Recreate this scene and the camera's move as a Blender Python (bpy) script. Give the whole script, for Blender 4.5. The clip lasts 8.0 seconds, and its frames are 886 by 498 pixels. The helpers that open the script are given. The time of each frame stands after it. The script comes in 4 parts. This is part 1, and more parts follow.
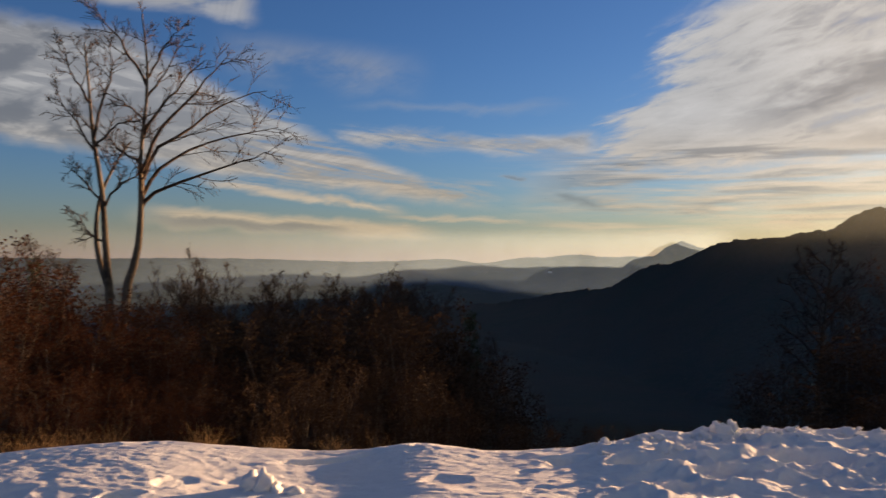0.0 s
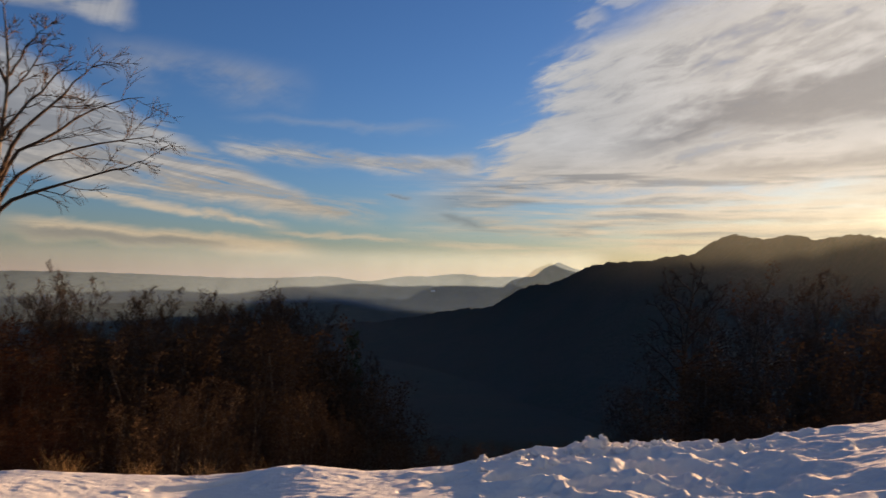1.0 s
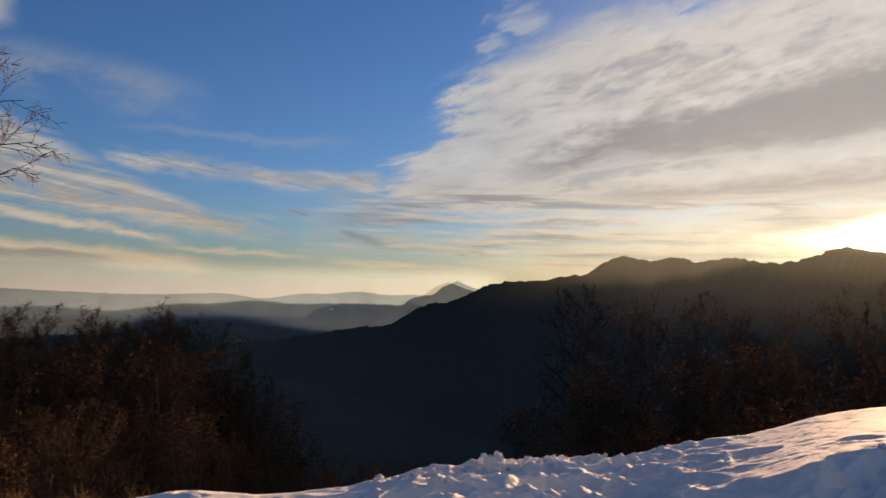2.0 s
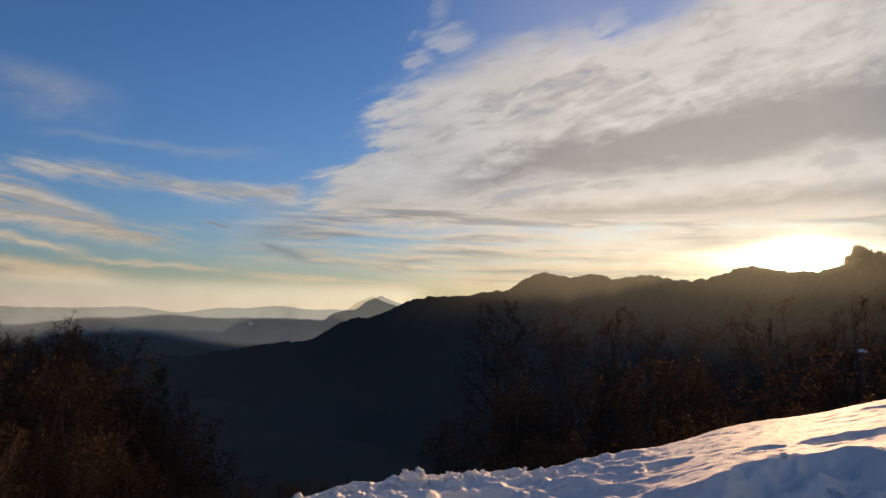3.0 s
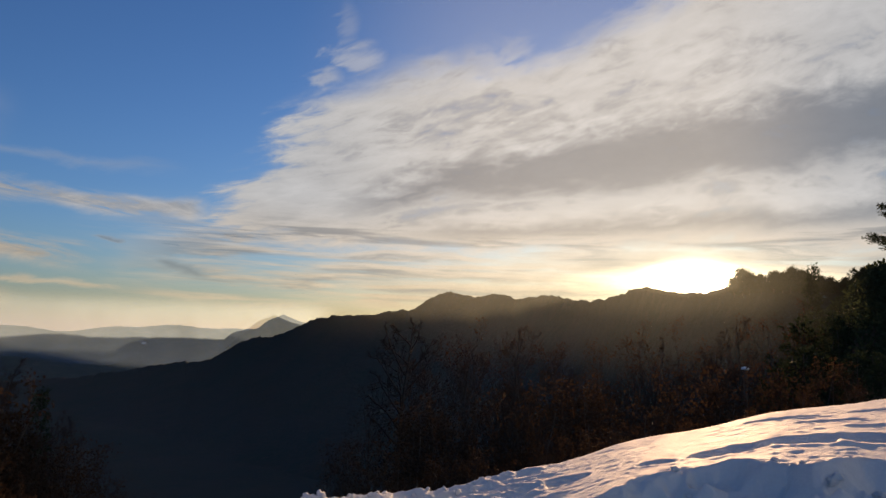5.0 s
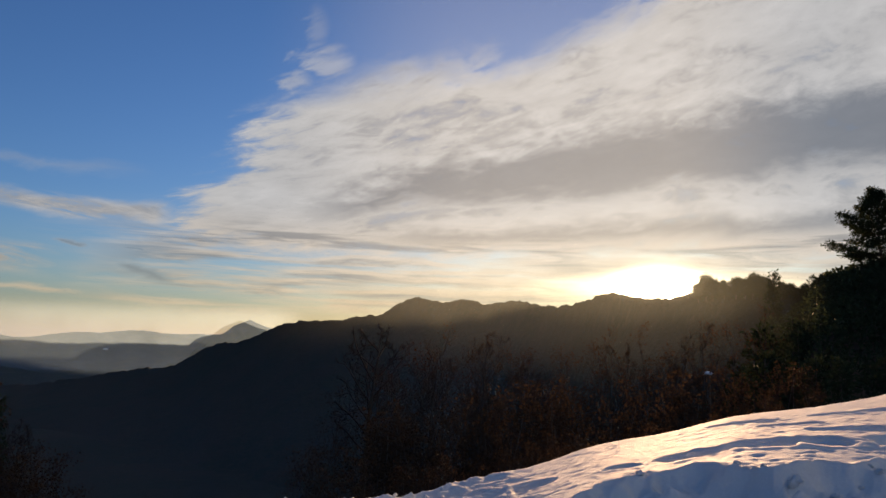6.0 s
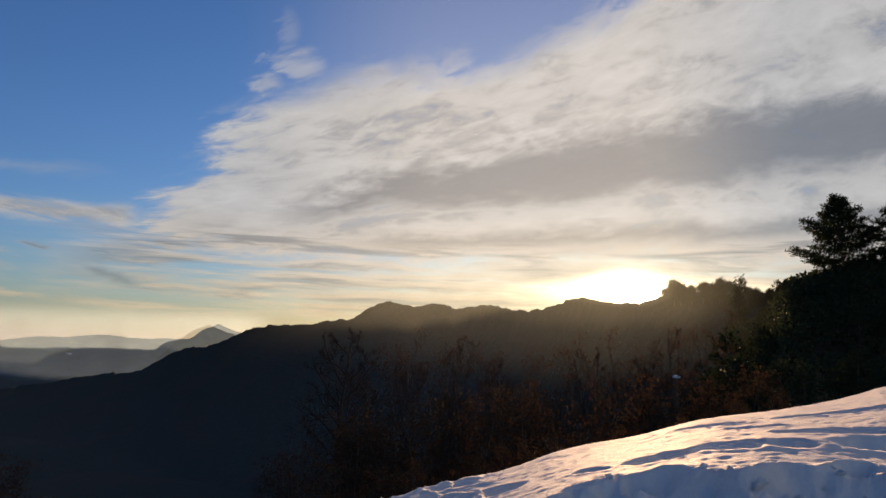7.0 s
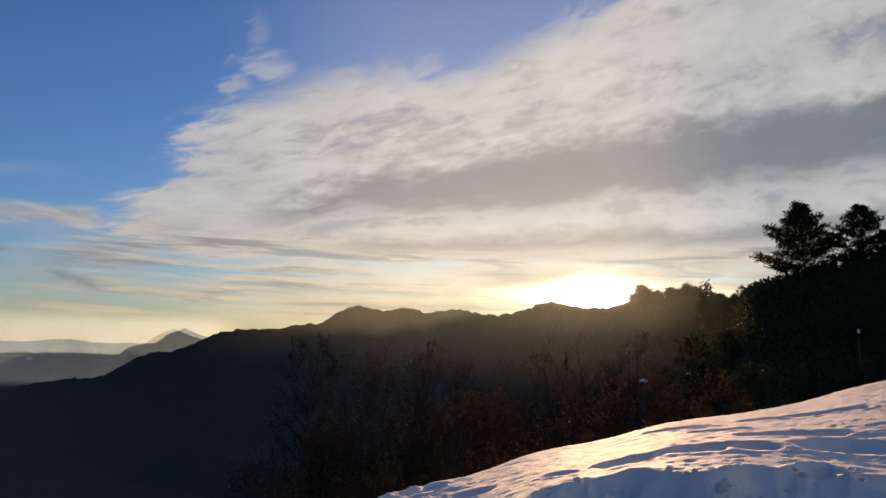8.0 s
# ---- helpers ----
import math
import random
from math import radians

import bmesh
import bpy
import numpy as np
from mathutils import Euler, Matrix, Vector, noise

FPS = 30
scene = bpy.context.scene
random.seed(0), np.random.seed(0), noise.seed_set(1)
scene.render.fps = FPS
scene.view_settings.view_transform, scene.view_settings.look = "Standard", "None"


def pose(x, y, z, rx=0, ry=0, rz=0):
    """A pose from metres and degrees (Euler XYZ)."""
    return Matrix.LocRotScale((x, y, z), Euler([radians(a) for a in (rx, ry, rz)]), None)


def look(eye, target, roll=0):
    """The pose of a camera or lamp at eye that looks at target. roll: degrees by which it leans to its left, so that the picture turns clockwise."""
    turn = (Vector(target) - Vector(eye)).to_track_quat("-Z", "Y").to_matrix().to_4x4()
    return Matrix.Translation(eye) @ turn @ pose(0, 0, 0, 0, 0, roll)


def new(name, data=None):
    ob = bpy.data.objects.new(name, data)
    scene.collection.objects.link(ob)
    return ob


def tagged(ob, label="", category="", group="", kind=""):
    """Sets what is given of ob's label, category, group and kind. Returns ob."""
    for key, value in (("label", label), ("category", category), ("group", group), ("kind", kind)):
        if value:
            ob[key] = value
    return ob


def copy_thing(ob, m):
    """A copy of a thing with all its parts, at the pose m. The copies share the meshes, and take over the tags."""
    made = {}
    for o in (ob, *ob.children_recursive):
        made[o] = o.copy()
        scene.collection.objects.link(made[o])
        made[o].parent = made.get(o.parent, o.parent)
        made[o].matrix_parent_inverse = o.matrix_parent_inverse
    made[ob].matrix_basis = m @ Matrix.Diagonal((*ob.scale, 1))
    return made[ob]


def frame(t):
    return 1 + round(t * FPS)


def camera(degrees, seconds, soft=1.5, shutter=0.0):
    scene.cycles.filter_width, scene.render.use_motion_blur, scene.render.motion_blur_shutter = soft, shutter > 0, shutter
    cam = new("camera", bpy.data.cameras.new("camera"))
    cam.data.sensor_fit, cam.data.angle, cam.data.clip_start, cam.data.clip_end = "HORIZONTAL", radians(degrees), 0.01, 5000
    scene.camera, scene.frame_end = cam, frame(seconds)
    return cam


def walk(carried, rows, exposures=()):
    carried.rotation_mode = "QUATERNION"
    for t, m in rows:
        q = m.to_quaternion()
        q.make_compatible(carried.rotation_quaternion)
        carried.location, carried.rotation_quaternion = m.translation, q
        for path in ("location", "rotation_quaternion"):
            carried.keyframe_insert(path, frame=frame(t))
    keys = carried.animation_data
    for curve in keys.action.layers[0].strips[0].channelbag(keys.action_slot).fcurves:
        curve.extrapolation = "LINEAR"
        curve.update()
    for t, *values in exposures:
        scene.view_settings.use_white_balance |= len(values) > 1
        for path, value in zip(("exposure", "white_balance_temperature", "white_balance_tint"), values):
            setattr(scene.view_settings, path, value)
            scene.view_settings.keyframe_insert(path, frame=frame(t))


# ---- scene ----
EYE = 1.5  # camera height over the trodden snow, metres

# ---------------------------------------------------------------- camera
cam = camera(63.03, 8.0, soft=1.5, shutter=0.5)
PATH = [  # seconds, yaw, pitch, roll in degrees; a turn on one spot
    (0.0, 0.00, 0.70, 0.00), (0.5, -4.72, 1.46, -0.46), (1.0, -9.18, 2.22, -0.87), (1.5, -13.36, 3.00, -1.15),
    (2.0, -17.16, 3.80, -1.32), (3.5, -25.52, 5.68, -1.58), (4.0, -27.45, 6.12, -1.57), (4.5, -29.18, 6.51, -1.56),
    (6.0, -33.22, 7.33, -1.50), (6.5, -34.31, 7.53, -1.46), (7.0, -35.49, 7.72, -1.44), (7.5, -36.74, 7.92, -1.41),
    (8.0, -37.88, 8.12, -1.40)]
STOPS = 2.6
walk(cam, [(t, pose(0, 0, EYE, 90 + pitch, roll, yaw)) for t, yaw, pitch, roll in PATH], exposures=[(0.0, STOPS, 6880, 11), (8.0, STOPS, 6880, 11)])

# ---------------------------------------------------------------- light
SUN_AZ, SUN_EL = 49.3, 4.08  # degrees clockwise from +y, degrees over the horizon


def way(az, el=0.0):
    a, e = radians(az), radians(el)
    return Vector((math.sin(a) * math.cos(e), math.cos(a) * math.cos(e), math.sin(e)))


sun = new("sun", bpy.data.lights.new("sun", "SUN"))
sun.data.energy, sun.data.angle, sun.data.color = 3.7, radians(0.9), (1.0, 0.61, 0.33)
sun.matrix_world = look(way(SUN_AZ, SUN_EL) * 50, (0, 0, 0))


class Num:
    """A number in a node tree, so that formulas can be written as formulas."""

    def __init__(self, tree, out):
        self.tree, self.out = tree, out

    def do(self, op, *others):
        node = self.tree.nodes.new("ShaderNodeMath")
        node.operation = op
        for i, o in enumerate((self,) + others):
            if isinstance(o, Num):
                self.tree.links.new(o.out, node.inputs[i])
            else:
                node.inputs[i].default_value = o
        return Num(self.tree, node.outputs[0])

    def __add__(self, o): return self.do("ADD", o)
    def __radd__(self, o): return self.do("ADD", o)
    def __sub__(self, o): return self.do("SUBTRACT", o)
    def __rsub__(self, o): return (self * -1.0) + o
    def __mul__(self, o): return self.do("MULTIPLY", o)
    def __rmul__(self, o): return self.do("MULTIPLY", o)
    def __truediv__(self, o): return self.do("DIVIDE", o)
    def __pow__(self, o): return self.do("POWER", o)
    def top(self, o): return self.do("MAXIMUM", o)
    def low(self, o): return self.do("MINIMUM", o)
    def abs(self): return self.do("ABSOLUTE")

    def step(self, a, b):
        """0 below a, 1 above b, smooth between (a may be the larger)."""
        node = self.tree.nodes.new("ShaderNodeMapRange")
        node.interpolation_type = "SMOOTHSTEP"
        self.tree.links.new(self.out, node.inputs["Value"])
        lo, hi = (a, b) if a < b else (b, a)
        node.inputs["From Min"].default_value, node.inputs["From Max"].default_value = lo, hi
        node.inputs["To Min"].default_value, node.inputs["To Max"].default_value = (0, 1) if a < b else (1, 0)
        return Num(self.tree, node.outputs["Result"])


def vec(tree, x, y, z=0.0):
    node = tree.nodes.new("ShaderNodeCombineXYZ")
    for i, o in enumerate((x, y, z)):
        if isinstance(o, Num):
            tree.links.new(o.out, node.inputs[i])
        else:
            node.inputs[i].default_value = o
    return node.outputs[0]


def noise_of(tree, vector, scale, detail=5.0, rough=0.55, warp=0.0):
    node = tree.nodes.new("ShaderNodeTexNoise")
    tree.links.new(vector, node.inputs["Vector"])
    node.inputs["Scale"].default_value, node.inputs["Detail"].default_value = scale, detail
    node.inputs["Roughness"].default_value, node.inputs["Distortion"].default_value = rough, warp
    return Num(tree, node.outputs[0])


def mix_colour(tree, factor, a, b):
    node = tree.nodes.new("ShaderNodeMix")
    node.data_type = "RGBA"
    for socket, o in ((node.inputs[0], factor), (node.inputs[6], a), (node.inputs[7], b)):
        if isinstance(o, Num):
            tree.links.new(o.out, socket)
        elif isinstance(o, tuple):
            socket.default_value = (*o, 1.0)
        elif isinstance(o, float):
            socket.default_value = o
        else:
            tree.links.new(o, socket)
    return node.outputs[2]


def scaled(tree, colour, factor):
    node = tree.nodes.new("ShaderNodeVectorMath")
    node.operation = "SCALE"
    if isinstance(colour, tuple):
        node.inputs[0].default_value = colour
    else:
        tree.links.new(colour, node.inputs[0])
    if isinstance(factor, Num):
        tree.links.new(factor.out, node.inputs["Scale"])
    else:
        node.inputs["Scale"].default_value = factor
    return node.outputs[0]


def summed(tree, a, b):
    node = tree.nodes.new("ShaderNodeVectorMath")
    node.operation = "ADD"
    tree.links.new(a, node.inputs[0])
    tree.links.new(b, node.inputs[1])
    return node.outputs[0]


def times_colour(tree, a, tint):
    node = tree.nodes.new("ShaderNodeVectorMath")
    node.operation = "MULTIPLY"
    tree.links.new(a, node.inputs[0])
    node.inputs[1].default_value = tint
    return node.outputs[0]


def make_sky():
    world = bpy.data.worlds.new("sky")
    scene.world = world
    world.use_nodes = True
    tree = world.node_tree
    tree.nodes.clear()
    sky = tree.nodes.new("ShaderNodeTexSky")
    sky.sky_type, sky.sun_disc = "NISHITA", False
    sky.sun_elevation, sky.sun_rotation = radians(SUN_EL), radians(SUN_AZ)
    sky.altitude, sky.air_density, sky.dust_density, sky.ozone_density = 600, 1.0, 0.6, 1.6
    co = tree.nodes.new("ShaderNodeTexCoord")
    xyz = tree.nodes.new("ShaderNodeSeparateXYZ")
    tree.links.new(co.outputs["Generated"], xyz.inputs[0])
    x, y, z = (Num(tree, xyz.outputs[i]) for i in range(3))
    el = z.do("ARCSINE") * 57.2958
    az = x.do("ARCTAN2", y) * 57.2958
    up = z.top(0.0) + 0.13
    # the cloud deck's streaks fan out from one point low over the cold side of the horizon
    fan_x, fan_y = (az + 20.0).top(1.0), el - 4.0
    fan = fan_y.do("ARCTAN2", fan_x) * 57.2958
    out_far = (fan_x ** 2.0 + fan_y ** 2.0) ** 0.5
    broad = noise_of(tree, vec(tree, az * 0.07, el * 0.11), 1.0, 3.0, 0.55, 0.4)
    fleck = noise_of(tree, vec(tree, az * 0.13 + el * 0.09, el * 0.34 - az * 0.075), 1.0, 9.0, 0.58, 0.35)
    sweep = noise_of(tree, vec(tree, out_far * 0.085, fan * 0.25, 3.0), 1.0, 8.0, 0.60, 0.5)
    grain = noise_of(tree, vec(tree, out_far * 0.34, fan * 1.0, 2.0), 1.0, 7.0, 0.60, 0.5)
    wob = (broad - 0.5) * 12.0 + (fleck - 0.5) * 7.0
    wel = el + (fleck - 0.5) * 2.4

    def band(a0, e0, a1, e1, half, soft, fade):
        """A long cloud from (a0, e0) to (a1, e1) degrees, with the half thickness, and soft edges and ends."""
        slope = (e1 - e0) / (a1 - a0)
        off = (wel - e0 - (az - a0) * slope).abs()
        ends = (az + wob * 0.3).step(a0 - fade, a0 + fade) * (az + wob * 0.3).step(a1 + fade, a1 - fade)
        return off.step(half + soft, half - soft) * ends

    # the great bank that fans up from the horizon
    side = (az + wob * 0.30 + (sweep - 0.5) * 6.0 + (grain - 0.5) * 4.0 - 11.0 - (el - 9.0).top(-1.0) * 0.86).step(-3.0, 6.5)
    roof = (el + wob * 0.30 + (sweep - 0.5) * 8.0 + (grain - 0.5) * 5.0 - 20.6 - (az - 24.0).top(0.0) * 0.16 - (az - 40.0).top(0.0) * 0.24).step(1.8, -3.8)
    bank = side * roof * el.step(5.0, 8.6)
    thin_veil = bank.step(0.0, 0.5)
    bank_cover = (bank * 1.35 + ((sweep - 0.5) * 1.7 + (grain - 0.5) * 1.2 + (fleck - 0.5) * 1.2) * thin_veil).step(0.10, 1.20).top(bank.step(0.15, 0.9) * 0.45)
    # low streaks over the horizon and the flocks on the cold side
    lay = noise_of(tree, vec(tree, az * 0.085 - el * 0.05, el * 1.05 + az * 0.012, 7.0), 1.0, 6.0, 0.60, 0.5)
    under = noise_of(tree, vec(tree, az * 0.085 - el * 0.05, el * 1.05 + az * 0.012 + 0.28, 7.0), 1.0, 6.0, 0.60, 0.5)
    low_cover = (az + wob * 0.8).step(2.0, 15.0) * el.step(0.8, 2.6) * (el + wob * 0.15).step(10.5, 7.0) * (lay + az.step(15.0, 45.0) * 0.10).step(0.36, 0.62)
    comb = noise_of(tree, vec(tree, az * 0.12 + el * 0.10, el * 0.85 + az * 0.11, 9.0), 1.0, 8.0, 0.64, 0.7)
    # a long flock that tapers from a grey wall on the cold side
    flock_top = (8.3 - (az + 6.4) * 0.43).top(5.9).low(16.2)
    flock_low = 5.1 - (az + 6.4) * 0.12
    flock = (wel - flock_top).step(0.5, -0.9) * (wel - flock_low).step(-0.5, 0.8) * (az + wob * 0.3).step(5.5, 1.0)
    solid = az.step(-11.0, -23.0)
    flock = flock * (comb + solid * 0.20 + (fleck - 0.5) * 0.40).step(0.33, 0.53)
    reach = band(-8.0, 9.5, 12.0, 8.7, 0.62, 0.55, 1.2) * (comb + (az * 0.004)).step(0.36, 0.56)
    thin = band(-17.5, 5.9, -4.0, 3.8, 0.32, 0.32, 2.0) * comb.step(0.30, 0.48)
    low_thin = band(-4.0, 3.3, 6.0, 2.9, 0.22, 0.22, 2.0) * comb.step(0.36, 0.52)
    bar = band(-21.5, 3.0, -2.0, 1.9, 0.62, 0.40, 2.5)
    crown = band(-28.0, 19.6, -15.0, 19.2, 1.5, 0.5, 1.2) * fleck.step(0.26, 0.46)
    wisp = band(-16.0, 15.2, -3.0, 14.3, 1.2, 1.3, 3.0) * fleck.step(0.26, 0.70) * 0.62
    wisp = wisp.top(band(-6.0, 11.9, 8.0, 11.6, 0.15, 0.5, 3.0) * 0.32)
    def puff(a, e, across, high):
        """A small torn cloud about a point."""
        d = (((az - a + (grain - 0.5) * 3.0) / across) ** 2.0 + ((el - e + (fleck - 0.5) * 4.0) / high) ** 2.0) ** 0.5
        return (d + (0.5 - grain) * 2.4 + (0.5 - fleck) * 1.6).step(1.5, 0.2) * 0.62

    tuft = puff(20.6, 19.5, 1.5, 0.9).top(puff(23.2, 21.2, 1.9, 1.2)).top(puff(22.3, 23.6, 0.8, 1.3) * 0.4)
    sliver = band(4.4, 6.25, 6.4, 6.1, 0.16, 0.2, 0.5).top(band(8.8, 6.35, 10.6, 6.1, 0.16, 0.2, 0.5)).top(band(8.5, 4.9, 12.0, 4.0, 0.35, 0.4, 0.8))

    cover = bank_cover.top(low_cover * 0.85).top(flock * 0.92).top(reach * 0.9).top(thin * 0.85).top(low_thin * 0.6).top(bar * 0.82)
    cover = cover.top(crown * 0.75).top(wisp).top(tuft * 0.85).top(sliver * 0.65)

    # thick grey bellies: one long wedge along the fan, a thinner one under it
    ragged = (sweep - 0.5) * 5.5 + (grain - 0.5) * 3.0 + (fleck - 0.5) * 2.5
    mid = 10.8 + (az - 25.0).low(17.0).top(-4.0) * 0.20 + (az - 42.0).top(0.0) * 0.055
    thick = ((az - 21.0) * 0.11).top(0.15).low(2.2)
    grey = ((el + ragged - mid).abs() - thick).step(1.7, -1.0) * (az + wob * 0.5).step(19.0, 27.0)
    grey_low = ((el + ragged * 0.45 - 8.3 - (az - 34.0) * 0.035).abs() - 0.45).step(0.8, -0.6) * (az + wob * 0.5).step(24.0, 34.0)
    shade = (sweep * 0.65 + grain * 0.35).step(0.50, 0.36) * bank * 0.45
    patch = under.step(0.46, 0.66) * el.step(2.0, 3.4) * el.step(10.0, 7.0) * az.step(4.0, 12.0) * 0.95
    belly = (grey * 0.92).top(grey_low * 0.75).top(patch).top(bar * (wel - 3.05 + (az + 21.0) * 0.06).step(0.30, -0.15) * az.step(-4.0, -12.0) * 0.85)
    belly = belly.top(flock * az.step(-15.0, -27.0) * fleck.step(0.62, 0.44) * 0.85).top(flock * comb.step(0.60, 0.46) * 0.55).top(sliver).top(wisp * 0.75).top(shade)
    belly = belly.top(reach * comb.step(0.62, 0.46) * 0.5).top(0.0).low(1.0)

    cover = cover.top(grey * 0.93).top(grey_low * 0.8)
    # nearness of the sun
    s = way(SUN_AZ, SUN_EL + 0.3)
    turn = (x * s.x + y * s.y + z * s.z).low(1.0).do("ARCCOSINE") * 57.2958
    warm = el.step(11.0, 2.0)
    near = turn.step(55.0, 4.0)
    lit = mix_colour(tree, warm, (1.48, 1.50, 1.54), (2.10, 1.66, 1.14))
    puffs = (sweep - 0.5) * 0.40 + (grain - 0.5) * 0.40 + (fleck - 0.5) * 0.45 + 0.97
    lit = scaled(tree, lit, (near * 0.19 + 0.75) * puffs)
    dark = mix_colour(tree, warm, (0.46, 0.51, 0.60), (0.78, 0.74, 0.68))
    dark = scaled(tree, dark, (near * 0.30 + 0.75) * (puffs * 0.4 + 0.6))
    cloud = mix_colour(tree, belly, lit, dark)

    clear = times_colour(tree, scaled(tree, sky.outputs[0], 0.29), (0.50, 0.86, 1.62))
    # thin warm mist along the horizon
    mist = mix_colour(tree, near, (0.86, 0.61, 0.53), (2.40, 1.62, 0.86))
    clear = mix_colour(tree, (el.top(0.0) * (near * 0.15 - 0.40)).do("EXPONENT") * 0.85, clear, mist)
    whole = mix_colour(tree, cover * 0.95, clear, cloud)
    # the glare of the sun's own aureole through thin cloud
    flat = ((el - SUN_EL - 0.2).abs() * 1.55) ** 2.0 + ((az - SUN_AZ - 0.4) * 0.72) ** 2.0
    long = (((el - SUN_EL - 0.35) * 0.72) ** 2.0 + ((az - SUN_AZ - 1.5) * 0.090) ** 2.0) ** 0.5
    flat = flat ** 0.5
    glare = flat.step(5.4, 0.5) ** 2.0 * 4.5 + flat.step(3.6, 0.4) * 14.0 + turn.step(20.0, 0.0) * 0.14 + long.step(1.15, 0.25) * 3.4
    glow = scaled(tree, (1.0, 0.78, 0.46), glare)
    whole = summed(tree, whole, glow)
    back = tree.nodes.new("ShaderNodeBackground")
    back.inputs["Strength"].default_value = 0.066
    tree.links.new(whole, back.inputs["Color"])
    out = tree.nodes.new("ShaderNodeOutputWorld")
    tree.links.new(back.outputs[0], out.inputs[0])


make_sky()

# ---------------------------------------------------------------- materials
def material(name, colours, rough=0.9, scale=1.0, fine=8.0, bump=0.0, bump_scale=10.0, spread=0.0, sheen=0.0, stretch=(1, 1, 1), through_light=0.0, shine=0.05):
    """Two or three colours mixed by noise at two scales, with relief; spread varies it from object to object."""
    mat = bpy.data.materials.new(name)
    mat.use_nodes = True
    tree = mat.node_tree
    bsdf = tree.nodes["Principled BSDF"]
    co = tree.nodes.new("ShaderNodeTexCoord")
    mp = tree.nodes.new("ShaderNodeMapping")
    mp.inputs["Scale"].default_value = stretch
    tree.links.new(co.outputs["Object"], mp.inputs[0])
    a = noise_of(tree, mp.outputs[0], scale, 4.0, 0.6)
    b = noise_of(tree, mp.outputs[0], scale * fine, 5.0, 0.65)
    colour = mix_colour(tree, a.step(0.35, 0.65), colours[0], colours[1])
    colour = mix_colour(tree, b.step(0.45, 0.75) * 0.7, colour, colours[-1])
    if spread:
        info = tree.nodes.new("ShaderNodeObjectInfo")
        colour = scaled(tree, colour, Num(tree, info.outputs["Random"]) * spread + (1.0 - spread * 0.5))
    tree.links.new(colour, bsdf.inputs["Base Color"])
    rg = b * 0.25 + (rough - 0.12)
    tree.links.new(rg.out, bsdf.inputs["Roughness"])
    bsdf.inputs["Specular IOR Level"].default_value = shine
    if bump:
        bp = tree.nodes.new("ShaderNodeBump")
        bp.inputs["Strength"].default_value, bp.inputs["Distance"].default_value = 0.8, bump
        c = noise_of(tree, mp.outputs[0], bump_scale, 6.0, 0.65)
        tree.links.new(c.out, bp.inputs["Height"])
        tree.links.new(bp.outputs[0], bsdf.inputs["Normal"])
    if through_light:
        thin = tree.nodes.new("ShaderNodeBsdfTranslucent")
        tree.links.new(colour, thin.inputs["Color"])
        both = tree.nodes.new("ShaderNodeMixShader")
        both.inputs[0].default_value = through_light
        tree.links.new(bsdf.outputs[0], both.inputs[1])
        tree.links.new(thin.outputs[0], both.inputs[2])
        tree.links.new(both.outputs[0], tree.nodes["Material Output"].inputs[0])
    return mat


def snow_material():
    mat = material("snow", [(0.71, 0.705, 0.70), (0.65, 0.65, 0.66), (0.76, 0.75, 0.74)], 0.8, 2.0, 30.0, 0.009, 36.0)
    bsdf = mat.node_tree.nodes["Principled BSDF"]
    bsdf.inputs["Specular IOR Level"].default_value = 0.007
    return mat


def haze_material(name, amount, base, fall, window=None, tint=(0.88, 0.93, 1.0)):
    """A see-through tinted sheet that stands in for haze: mostly clear, denser low down. It shines only by the light
    that falls through it.
    """
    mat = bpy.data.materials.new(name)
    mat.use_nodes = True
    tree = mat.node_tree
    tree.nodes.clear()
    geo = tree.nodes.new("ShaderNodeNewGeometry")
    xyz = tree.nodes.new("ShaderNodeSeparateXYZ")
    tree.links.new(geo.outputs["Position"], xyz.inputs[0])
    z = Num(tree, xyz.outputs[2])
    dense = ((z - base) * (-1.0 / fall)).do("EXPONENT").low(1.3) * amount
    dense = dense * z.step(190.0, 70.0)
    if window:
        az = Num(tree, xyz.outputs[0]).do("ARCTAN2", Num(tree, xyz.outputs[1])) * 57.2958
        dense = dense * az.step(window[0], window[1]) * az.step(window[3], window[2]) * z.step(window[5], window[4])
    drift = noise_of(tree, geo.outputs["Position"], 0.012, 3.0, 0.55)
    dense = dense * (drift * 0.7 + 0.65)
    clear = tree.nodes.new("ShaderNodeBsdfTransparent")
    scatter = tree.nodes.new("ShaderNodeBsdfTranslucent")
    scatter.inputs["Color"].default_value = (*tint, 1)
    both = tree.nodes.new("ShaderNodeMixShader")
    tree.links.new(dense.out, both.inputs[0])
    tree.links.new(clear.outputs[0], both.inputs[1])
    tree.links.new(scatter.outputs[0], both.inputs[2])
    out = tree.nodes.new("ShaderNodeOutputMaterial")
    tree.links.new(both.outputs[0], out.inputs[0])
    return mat


